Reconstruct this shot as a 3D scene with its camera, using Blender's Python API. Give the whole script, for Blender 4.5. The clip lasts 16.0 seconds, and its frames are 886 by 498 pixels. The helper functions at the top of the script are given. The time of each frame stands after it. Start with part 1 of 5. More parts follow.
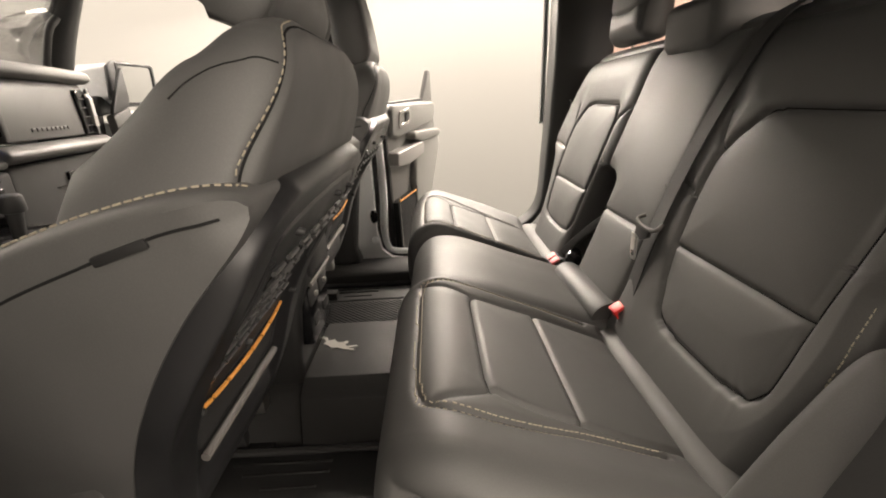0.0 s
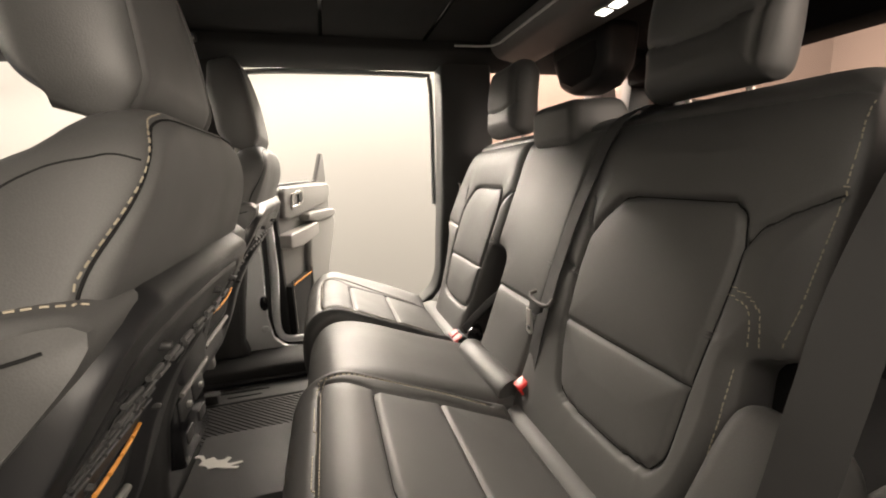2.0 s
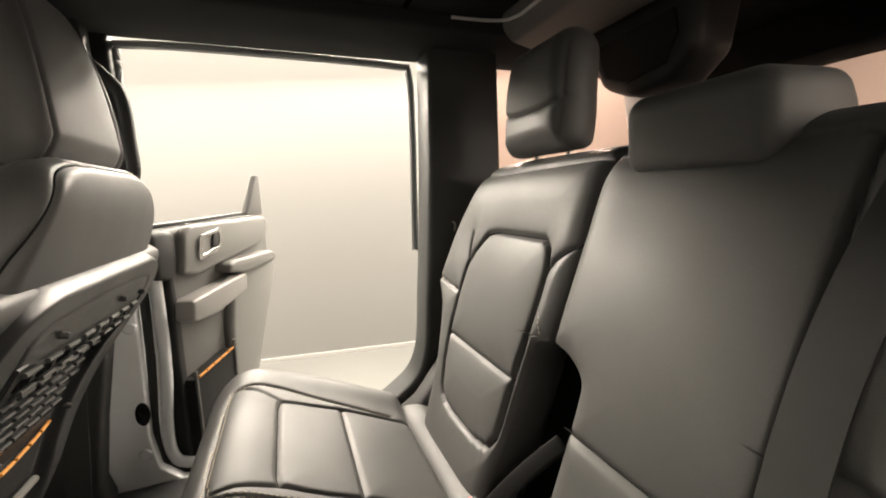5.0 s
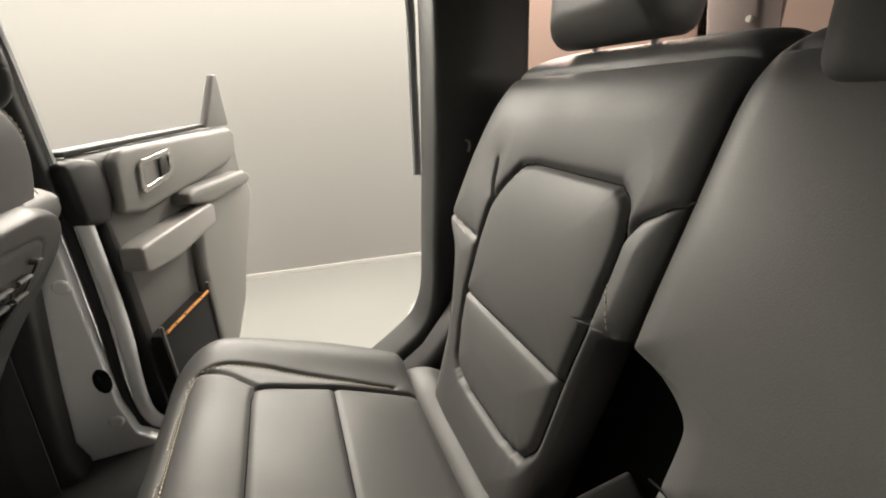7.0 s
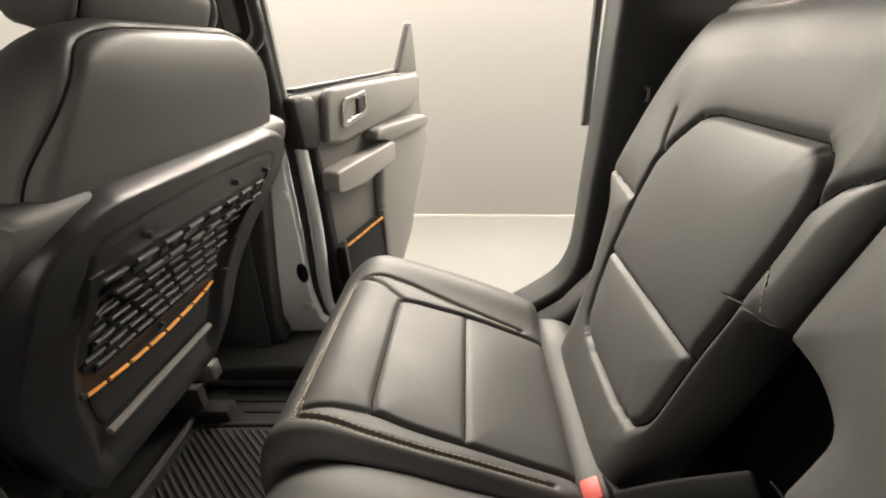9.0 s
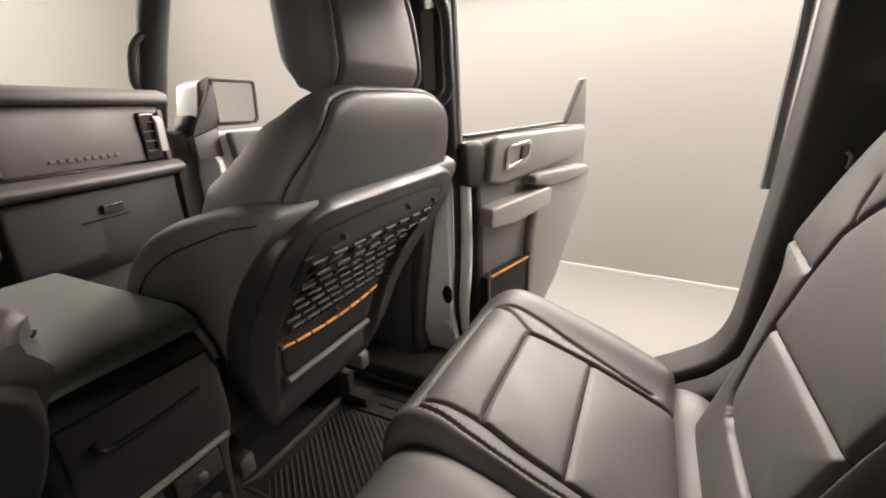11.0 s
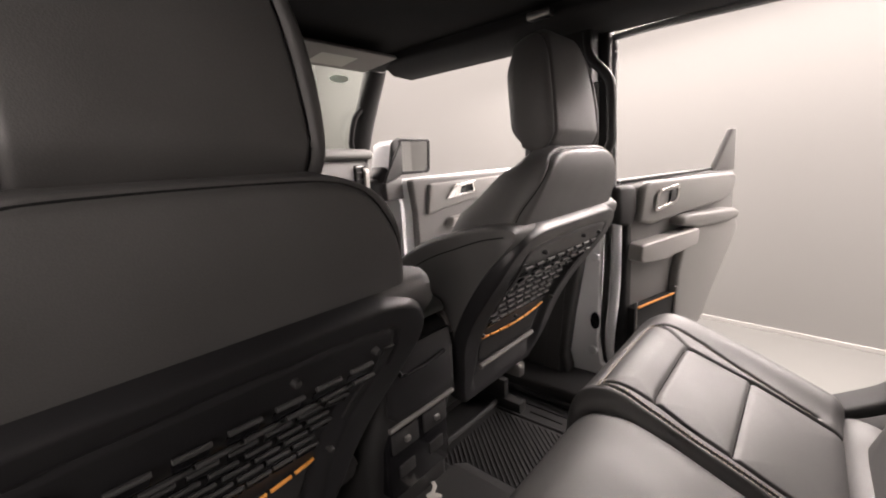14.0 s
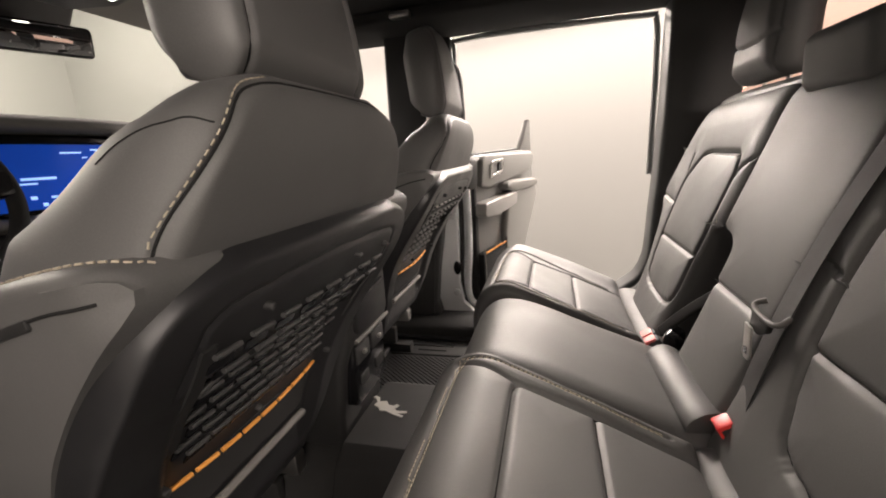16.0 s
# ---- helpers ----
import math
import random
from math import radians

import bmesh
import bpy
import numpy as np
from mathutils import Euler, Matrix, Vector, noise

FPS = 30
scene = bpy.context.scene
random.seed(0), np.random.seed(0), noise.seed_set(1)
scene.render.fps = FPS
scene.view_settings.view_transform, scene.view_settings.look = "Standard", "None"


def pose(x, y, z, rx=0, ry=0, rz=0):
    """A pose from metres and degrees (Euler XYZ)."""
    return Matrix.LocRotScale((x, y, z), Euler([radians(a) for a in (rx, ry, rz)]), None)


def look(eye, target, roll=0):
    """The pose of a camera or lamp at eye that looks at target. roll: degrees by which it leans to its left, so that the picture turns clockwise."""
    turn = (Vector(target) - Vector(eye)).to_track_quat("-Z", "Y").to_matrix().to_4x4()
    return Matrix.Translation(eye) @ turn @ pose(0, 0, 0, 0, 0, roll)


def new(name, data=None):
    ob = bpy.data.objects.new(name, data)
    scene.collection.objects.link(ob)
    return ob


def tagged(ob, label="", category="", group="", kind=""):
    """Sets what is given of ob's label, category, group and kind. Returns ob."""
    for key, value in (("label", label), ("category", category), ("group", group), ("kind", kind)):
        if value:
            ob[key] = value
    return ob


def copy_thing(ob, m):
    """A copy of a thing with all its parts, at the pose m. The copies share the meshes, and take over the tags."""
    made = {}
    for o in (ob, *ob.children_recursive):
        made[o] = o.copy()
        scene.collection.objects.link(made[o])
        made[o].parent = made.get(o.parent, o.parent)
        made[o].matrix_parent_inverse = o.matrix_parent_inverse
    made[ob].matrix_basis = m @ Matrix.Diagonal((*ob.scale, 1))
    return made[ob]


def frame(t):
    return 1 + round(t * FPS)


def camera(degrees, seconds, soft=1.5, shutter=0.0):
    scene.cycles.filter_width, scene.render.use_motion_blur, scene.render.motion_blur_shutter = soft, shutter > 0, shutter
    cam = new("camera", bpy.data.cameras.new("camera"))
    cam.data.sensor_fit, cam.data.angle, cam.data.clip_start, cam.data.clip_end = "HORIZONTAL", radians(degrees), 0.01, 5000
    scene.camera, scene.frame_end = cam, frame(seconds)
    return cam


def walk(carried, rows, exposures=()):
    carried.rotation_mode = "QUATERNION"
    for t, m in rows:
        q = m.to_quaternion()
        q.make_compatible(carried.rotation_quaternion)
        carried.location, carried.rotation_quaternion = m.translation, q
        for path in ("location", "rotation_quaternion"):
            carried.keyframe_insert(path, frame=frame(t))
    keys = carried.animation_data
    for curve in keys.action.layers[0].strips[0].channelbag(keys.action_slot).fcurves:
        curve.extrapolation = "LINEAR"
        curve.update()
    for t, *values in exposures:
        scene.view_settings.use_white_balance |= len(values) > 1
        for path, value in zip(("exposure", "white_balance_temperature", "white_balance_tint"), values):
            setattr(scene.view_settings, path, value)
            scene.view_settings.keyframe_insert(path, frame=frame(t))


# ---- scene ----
from mathutils.bvhtree import BVHTree

cam = camera(93.9, 16.0, soft=2.0)
PATH = [
    (0, (0.712, -0.916, 1.342), (0.734, 0.965, 0.662), -3.0),
    (0.5, (0.705, -0.916, 1.346), (0.918, 0.977, 0.736), -2.6),
    (1, (0.707, -0.916, 1.348), (1.055, 0.982, 0.821), -2.5),
    (1.5, (0.710, -0.911, 1.352), (1.156, 0.989, 0.914), -2.5),
    (2, (0.716, -0.895, 1.358), (1.237, 1.002, 0.998), -2.4),
    (2.5, (0.725, -0.886, 1.371), (1.303, 1.006, 1.078), -2.4),
    (3, (0.744, -0.858, 1.392), (1.360, 1.029, 1.146), -2.3),
    (3.5, (0.782, -0.777, 1.392), (1.427, 1.104, 1.173), -2.3),
    (4, (0.797, -0.651, 1.382), (1.469, 1.221, 1.172), -2.2),
    (4.2, (0.794, -0.589, 1.372), (1.488, 1.276, 1.172), -1.7),
    (6.3, (0.856, -0.116, 1.414), (1.547, 1.681, 0.871), -2.4),
    (6.5, (0.865, -0.111, 1.409), (1.547, 1.669, 0.805), -2.5),
    (7, (0.867, -0.111, 1.416), (1.514, 1.640, 0.698), -2.5),
    (7.5, (0.869, -0.110, 1.412), (1.425, 1.631, 0.599), -2.5),
    (8, (0.869, -0.123, 1.407), (1.225, 1.638, 0.529), -3.3),
    (8.5, (0.878, -0.140, 1.401), (1.002, 1.649, 0.515), -3.5),
    (9, (0.898, -0.145, 1.401), (0.757, 1.652, 0.534), -3.5),
    (9.5, (0.920, -0.158, 1.409), (0.524, 1.615, 0.574), -3.5),
    (10, (0.930, -0.178, 1.411), (0.314, 1.559, 0.633), -3.7),
    (10.2, (0.923, -0.182, 1.411), (0.267, 1.548, 0.651), -3.3),
    (12.3, (0.956, -0.245, 1.412), (-0.207, 1.317, 0.954), -2.9),
    (12.5, (0.954, -0.244, 1.410), (-0.246, 1.291, 0.959), -3.3),
    (13, (0.946, -0.263, 1.410), (-0.324, 1.219, 0.975), -3.3),
    (13.5, (0.936, -0.368, 1.416), (-0.373, 1.085, 1.001), -3.2),
    (14, (0.929, -0.487, 1.425), (-0.367, 0.980, 1.014), -3.2),
    (14.5, (0.902, -0.618, 1.425), (-0.304, 0.924, 1.015), -3.3),
    (15, (0.873, -0.693, 1.394), (-0.129, 0.987, 0.979), -3.3),
    (15.5, (0.852, -0.741, 1.359), (0.085, 1.055, 0.928), -3.7),
    (16, (0.820, -0.803, 1.344), (0.314, 1.080, 0.899), -3.7),
]
walk(cam, [(t, look(eye, target, roll)) for t, eye, target, roll in PATH], exposures=[(0, 0.36, 6420, 8), (4, 0.46, 6470, 6), (7, -0.05, 6110, 4), (9.5, 0.22, 6260, 5), (12.5, -0.07, 6050, 15), (14, 0.02, 5990, 15), (16, 0.27, 6260, 12)])

# ---- light ----
world = bpy.data.worlds.new("studio_air")
world.use_nodes = True
world.node_tree.nodes["Background"].inputs[0].default_value = (0.9, 0.88, 0.84, 1)
world.node_tree.nodes["Background"].inputs[1].default_value = 0.05
scene.world = world


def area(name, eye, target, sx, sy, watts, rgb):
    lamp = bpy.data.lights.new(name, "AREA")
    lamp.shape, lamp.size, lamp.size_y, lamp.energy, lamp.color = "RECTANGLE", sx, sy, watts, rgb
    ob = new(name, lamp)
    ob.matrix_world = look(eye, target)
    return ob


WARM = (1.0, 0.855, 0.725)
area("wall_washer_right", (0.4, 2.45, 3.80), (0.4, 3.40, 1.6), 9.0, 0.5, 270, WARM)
# Bar added out of view, as fill for the rear backrests.
area("fill_bar_right", (1.0, 3.08, 2.88), (0.8, 0.2, 1.1), 6.3, 0.45, 600, WARM)
# Left-hand lamps added as fill for the cabin; no such source is known.
area("fill_panel_left", (0.6, -2.7, 3.60), (0.7, -0.4, 0.8), 5.0, 1.2, 70, WARM)
area("wall_fill_left", (1.0, -4.1, 3.80), (1.0, -5.0, 1.4), 9.0, 0.5, 185, WARM)
area("fill_panel_rear_left", (3.4, -4.0, 2.4), (0.5, -0.2, 1.1), 2.6, 1.2, 150, WARM)
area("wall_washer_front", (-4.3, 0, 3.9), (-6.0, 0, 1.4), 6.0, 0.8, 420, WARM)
# Unseen panels added as fill, for the console lid and the cargo end.
area("fill_panel_front", (-2.6, 0, 3.9), (0.1, 0, 1.1), 1.0, 5.0, 300, WARM)
area("fill_panel_rear", (4.4, 0, 3.9), (4.0, 0, 0), 1.0, 6.0, 160, WARM)

# ---- materials ----


def material(name, rgb, rough=0.5, metal=0.0, vary=0.12, grain=900.0, bump=0.15, depth=0.0004, blotch=7.0, coat=0.0, rough_vary=0.08, spec=0.5, cells=False):
    """A surface with blotches, fine grain and relief at real size."""
    m = bpy.data.materials.new(name)
    m.use_nodes = True
    nt = m.node_tree
    b = nt.nodes["Principled BSDF"]
    co = nt.nodes.new("ShaderNodeTexCoord")
    big = nt.nodes.new("ShaderNodeTexNoise")
    big.inputs["Scale"].default_value, big.inputs["Detail"].default_value = blotch, 5
    nt.links.new(co.outputs["Object"], big.inputs["Vector"])
    if cells:
        fine = nt.nodes.new("ShaderNodeTexVoronoi")
        fine.inputs["Scale"].default_value = grain
        fo = fine.outputs["Distance"]
    else:
        fine = nt.nodes.new("ShaderNodeTexNoise")
        fine.inputs["Scale"].default_value, fine.inputs["Detail"].default_value = grain, 3
        fo = fine.outputs[0]
    nt.links.new(co.outputs["Object"], fine.inputs["Vector"])
    add = nt.nodes.new("ShaderNodeMath")
    add.operation = "ADD"
    nt.links.new(big.outputs[0], add.inputs[0])
    half = nt.nodes.new("ShaderNodeMath")
    half.operation = "MULTIPLY"
    half.inputs[1].default_value = 0.35
    nt.links.new(fo, half.inputs[0])
    nt.links.new(half.outputs[0], add.inputs[1])
    ramp = nt.nodes.new("ShaderNodeMapRange")
    ramp.inputs["From Min"].default_value, ramp.inputs["From Max"].default_value = 0.35, 0.95
    ramp.inputs["To Min"].default_value, ramp.inputs["To Max"].default_value = 1 - vary, 1 + vary
    nt.links.new(add.outputs[0], ramp.inputs["Value"])
    mul = nt.nodes.new("ShaderNodeVectorMath")
    mul.operation = "SCALE"
    mul.inputs[0].default_value = rgb
    nt.links.new(ramp.outputs[0], mul.inputs["Scale"])
    nt.links.new(mul.outputs[0], b.inputs["Base Color"])
    rr = nt.nodes.new("ShaderNodeMapRange")
    rr.inputs["From Min"].default_value, rr.inputs["From Max"].default_value = 0.3, 0.7
    rr.inputs["To Min"].default_value, rr.inputs["To Max"].default_value = max(0.02, rough - rough_vary), min(1, rough + rough_vary)
    nt.links.new(big.outputs[0], rr.inputs["Value"])
    nt.links.new(rr.outputs[0], b.inputs["Roughness"])
    b.inputs["Metallic"].default_value = metal
    b.inputs["Coat Weight"].default_value = coat
    b.inputs["Specular IOR Level"].default_value = spec
    if bump > 0:
        bp = nt.nodes.new("ShaderNodeBump")
        bp.inputs["Strength"].default_value, bp.inputs["Distance"].default_value = bump, depth
        nt.links.new(fo, bp.inputs["Height"])
        nt.links.new(bp.outputs[0], b.inputs["Normal"])
    return m


def glass(name, rgb, rough=0.0):
    """A thin pane: tinted, clear, with a mirror sheen that grows towards grazing."""
    m = bpy.data.materials.new(name)
    m.use_nodes = True
    nt = m.node_tree
    nt.nodes.remove(nt.nodes["Principled BSDF"])
    clear = nt.nodes.new("ShaderNodeBsdfTransparent")
    clear.inputs[0].default_value = (*rgb, 1)
    sheen = nt.nodes.new("ShaderNodeBsdfGlossy")
    sheen.inputs["Roughness"].default_value = rough
    edge = nt.nodes.new("ShaderNodeFresnel")
    edge.inputs["IOR"].default_value = 1.3
    mix = nt.nodes.new("ShaderNodeMixShader")
    nt.links.new(edge.outputs[0], mix.inputs[0])
    nt.links.new(clear.outputs[0], mix.inputs[1])
    nt.links.new(sheen.outputs[0], mix.inputs[2])
    nt.links.new(mix.outputs[0], nt.nodes["Material Output"].inputs["Surface"])
    return m


def glow(name, rgb, strength):
    m = bpy.data.materials.new(name)
    m.use_nodes = True
    b = m.node_tree.nodes["Principled BSDF"]
    b.inputs["Base Color"].default_value = (*rgb, 1)
    b.inputs["Roughness"].default_value = 0.25
    b.inputs["Emission Color"].default_value = (*rgb, 1)
    b.inputs["Emission Strength"].default_value = strength
    return m


LEATHER = material("charcoal_leather", (0.078, 0.0772, 0.0758), 0.54, spec=0.5, vary=0.12, grain=700, bump=0.16, depth=0.0005, cells=True, blotch=9)
LEATHER_SEAM = material("near_black_leather", (0.016, 0.016, 0.016), 0.9, spec=0.1, vary=0.1, grain=620, bump=0.3, cells=True)
SHELL = material("black_seat_shell", (0.015, 0.015, 0.016), 0.40, vary=0.10, grain=1100, bump=0.35, depth=0.0003)
PLASTIC = material("black_grained_plastic", (0.020, 0.020, 0.020), 0.55, vary=0.12, grain=900, bump=0.4, depth=0.0003)
FABRIC = material("black_fabric", (0.024, 0.024, 0.024), 0.85, vary=0.2, grain=1500, bump=0.6, depth=0.0006, spec=0.15)
HEADLINER = material("dark_headliner_felt", (0.014, 0.014, 0.014), 0.95, vary=0.2, grain=1400, bump=0.4, depth=0.0005, spec=0.1)
RAIL = material("dark_rail_felt", (0.030, 0.030, 0.030), 0.85, vary=0.12, grain=1200, bump=0.3, spec=0.2)
BARGREY = material("grey_sport_bar", (0.36, 0.31, 0.29), 0.5, vary=0.06, grain=900, bump=0.2)
TRIM_GREY = material("grey_roof_trim", (0.10, 0.095, 0.09), 0.65, vary=0.08, grain=900, bump=0.3)
DOOR_GREY = material("grey_door_trim", (0.21, 0.205, 0.197), 0.6, vary=0.07, grain=900, bump=0.35, depth=0.0003)
DOOR_DARK = material("mid_grey_door_trim", (0.155, 0.152, 0.147), 0.62, vary=0.07, grain=900, bump=0.35, depth=0.0003)
DOOR_LIGHT = material("light_grey_pull_handle", (0.29, 0.28, 0.268), 0.45, vary=0.05, grain=900, bump=0.15)
DASH = material("grey_dashboard_panel", (0.058, 0.056, 0.054), 0.55, vary=0.08, grain=900, bump=0.25)
DASH_TOP = material("dark_grey_dashboard_skin", (0.10, 0.098, 0.093), 0.7, vary=0.08, grain=700, bump=0.3)
PAINT = material("white_body_paint", (0.80, 0.81, 0.82), 0.25, vary=0.03, grain=40, bump=0.03, coat=0.6)
RUBBER = material("black_rubber_seal", (0.012, 0.012, 0.012), 0.6, vary=0.15, grain=500, bump=0.2)
MAT = material("black_rubber_mat", (0.024, 0.024, 0.024), 0.55, vary=0.2, grain=700, bump=0.35, depth=0.0004)
CARPET = material("black_carpet", (0.030, 0.030, 0.030), 0.95, vary=0.3, grain=900, bump=0.8, depth=0.0015, spec=0.1)
CHROME = material("satin_chrome", (0.62, 0.61, 0.59), 0.22, 1.0, vary=0.05, grain=300, bump=0.03)
STEEL = material("dull_steel", (0.45, 0.44, 0.42), 0.4, 1.0, vary=0.1, grain=300, bump=0.05)
SEALGREY = material("grey_rubber_seal", (0.28, 0.29, 0.29), 0.5, vary=0.1, grain=500, bump=0.2)
PILLAR = material("charcoal_pillar_trim", (0.045, 0.046, 0.046), 0.55, vary=0.1, grain=1000, bump=0.35, depth=0.0003)
GRIDGREY = material("grey_grid_plastic", (0.045, 0.045, 0.045), 0.38, vary=0.08, grain=900, bump=0.2)
SILVER = material("silver_grey_print", (0.42, 0.41, 0.38), 0.6, vary=0.1, grain=500, bump=0.1)
ORANGE = material("orange_webbing", (0.62, 0.27, 0.05), 0.7, vary=0.12, grain=1600, bump=0.4, depth=0.0004)
THREAD = material("beige_thread", (0.36, 0.32, 0.245), 0.8, vary=0.15, grain=2500, bump=0.3)
WEB = material("black_belt_webbing", (0.018, 0.018, 0.018), 0.75, vary=0.1, grain=1300, bump=0.5, depth=0.0004)
RED = material("red_buckle_button", (0.72, 0.035, 0.03), 0.35, vary=0.05, grain=400, bump=0.05)
PINKRED = material("faded_red_buckle_button", (0.66, 0.12, 0.11), 0.4, vary=0.05, grain=400, bump=0.05)
GLOSS = material("gloss_black", (0.008, 0.008, 0.009), 0.12, vary=0.05, grain=200, bump=0.0)
WALL = material("warm_white_studio_wall", (0.30, 0.296, 0.284), 0.85, vary=0.02, grain=120, bump=0.1, depth=0.0008, blotch=0.6)
CONCRETE = material("pale_studio_floor", (0.17, 0.17, 0.162), 0.45, vary=0.05, grain=60, bump=0.05, depth=0.0005, blotch=1.2)
CEILING = material("dark_studio_ceiling", (0.05, 0.05, 0.05), 0.9, vary=0.1, grain=80, bump=0.1)
SKIRT = material("white_skirting", (0.52, 0.51, 0.49), 0.5, vary=0.03, grain=100, bump=0.05)
WINDSHIELD = glass("green_windshield_glass", (0.92, 0.97, 0.93))
TINT = glass("rose_tinted_glass", (0.97, 0.83, 0.78))
MIRROR = material("mirror_glass", (0.85, 0.86, 0.86), 0.02, 1.0, vary=0.0, bump=0.0, rough_vary=0.0)
BLUE = glow("blue_screen", (0.003, 0.040, 0.30), 0.55)
CYAN = glow("pale_screen_bars", (0.35, 0.6, 1.0), 0.8)
LAMP = glow("lit_lens", (1.0, 0.93, 0.82), 4.0)
SPOT = glow("ceiling_spot_glow", (1.0, 0.95, 0.88), 25.0)
GREEN = material("green_sticker", (0.62, 0.74, 0.64), 0.5, vary=0.05, bump=0.0)
VISOR = material("grey_visor_cloth", (0.22, 0.21, 0.20), 0.85, vary=0.08, grain=900, bump=0.3)
LABELW = material("pale_label", (0.45, 0.45, 0.40), 0.6, vary=0.05, bump=0.0)

# ---- builders ----


def thing(name, at, label, category, group="", kind=""):
    ob = new(name)
    ob.empty_display_size = 0.05
    ob.location = at
    return tagged(ob, label, category, group, kind)


def part(name, bm, mat, parent, label="", smooth=True):
    """Links a bmesh, built in world metres, as one mesh under a thing or a part."""
    me = bpy.data.meshes.new(name)
    bm.to_mesh(me)
    bm.free()
    return part_of(name, me, mat, parent, label, smooth)


def part_of(name, me, mat, parent, label="", smooth=True):
    me.materials.append(mat)
    if smooth:
        me.polygons.foreach_set("use_smooth", [True] * len(me.polygons))
        me.set_sharp_from_angle(angle=radians(38))
    ob = new(name, me)
    if parent:
        ob.parent = parent
        if parent.type == "EMPTY":
            ob.matrix_parent_inverse = Matrix.Translation(-parent.location)
    if label:
        ob["label"] = label
    return ob


def lone(name, bm, mat, label, category="", kind="structure", smooth=True):
    ob = part(name, bm, mat, None, smooth=smooth)
    return tagged(ob, label, category, "", kind)


def bevelled(bm, width, segments=2, angle=30):
    if width > 0:
        es = [e for e in bm.edges if len(e.link_faces) == 2 and e.calc_face_angle(0) > radians(angle)]
        bmesh.ops.bevel(bm, geom=es, offset=width, segments=segments, profile=0.5, affect="EDGES", clamp_overlap=True)
    return bm


def box(x0, x1, y0, y1, z0, z1, bevel=0.004, segments=2, bm=None):
    b = bmesh.new()
    bmesh.ops.create_cube(b, size=1, matrix=Matrix.Translation(((x0 + x1) / 2, (y0 + y1) / 2, (z0 + z1) / 2)) @ Matrix.Diagonal((abs(x1 - x0), abs(y1 - y0), abs(z1 - z0), 1)))
    bevelled(b, bevel, segments)
    return b


def slab(poly, axis, a0, a1, bevel=0.004, segments=2):
    """A polygon given in the two other axes, drawn out along one axis."""
    b = bmesh.new()

    def at(p, a):
        return {"x": (a, p[0], p[1]), "y": (p[0], a, p[1]), "z": (p[0], p[1], a)}[axis]
    lo = [b.verts.new(at(p, a0)) for p in poly]
    hi = [b.verts.new(at(p, a1)) for p in poly]
    n = len(poly)
    b.faces.new(lo)
    b.faces.new(hi[::-1])
    for i in range(n):
        b.faces.new((lo[i], hi[i], hi[(i + 1) % n], lo[(i + 1) % n]))
    bmesh.ops.recalc_face_normals(b, faces=b.faces[:])
    return bevelled(b, bevel, segments)


def merge(*bms):
    out = bmesh.new()
    for b in bms:
        me = bpy.data.meshes.new("tmp")
        b.to_mesh(me)
        b.free()
        out.from_mesh(me)
        bpy.data.meshes.remove(me)
    return out


def moved(bm, m):
    bmesh.ops.transform(bm, matrix=m, verts=bm.verts[:])
    return bm


def spline(pts, n):
    """n points on a smooth curve through pts."""
    p = np.array(pts, float)
    seg = np.r_[0, np.cumsum(np.linalg.norm(np.diff(p, axis=0), axis=1))]
    ext = np.vstack([2 * p[0] - p[1], p, 2 * p[-1] - p[-2]])
    out = []
    for t in np.linspace(0, seg[-1], n):
        i = min(max(int(np.searchsorted(seg, t, "right")) - 1, 0), len(p) - 2)
        f = (t - seg[i]) / max(seg[i + 1] - seg[i], 1e-9)
        a, b, c, d = ext[i], ext[i + 1], ext[i + 2], ext[i + 3]
        out.append(0.5 * (2 * b + (c - a) * f + (2 * a - 5 * b + 4 * c - d) * f ** 2 + (3 * b - a - 3 * c + d) * f ** 3))
    return np.array(out)


def tube(pts, radius, sides=10, n=None, flat=1.0, caps=True):
    """A round or flattened tube along a smooth path."""
    p = spline(pts, n or max(2, 8 * (len(pts) - 1) + 1)) if len(pts) > 2 else np.array(pts, float)
    b = bmesh.new()
    rings = []
    up = Vector((0.02, 0.03, 1))
    for i in range(len(p)):
        t = Vector(p[min(i + 1, len(p) - 1)] - p[max(i - 1, 0)]).normalized()
        s = t.cross(up)
        s = s.normalized() if s.length > 1e-4 else Vector((0, 1, 0))
        w = s.cross(t)
        r = radius[i * (len(radius) - 1) // max(1, len(p) - 1)] if isinstance(radius, (list, tuple)) else radius
        rings.append([b.verts.new(Vector(p[i]) + r * (math.cos(a) * s + flat * math.sin(a) * w)) for a in np.linspace(0, 2 * math.pi, sides, endpoint=False)])
    for r0, r1 in zip(rings, rings[1:]):
        for j in range(sides):
            b.faces.new((r0[j], r0[(j + 1) % sides], r1[(j + 1) % sides], r1[j]))
    if caps:
        b.faces.new(rings[0][::-1])
        b.faces.new(rings[-1])
    return b


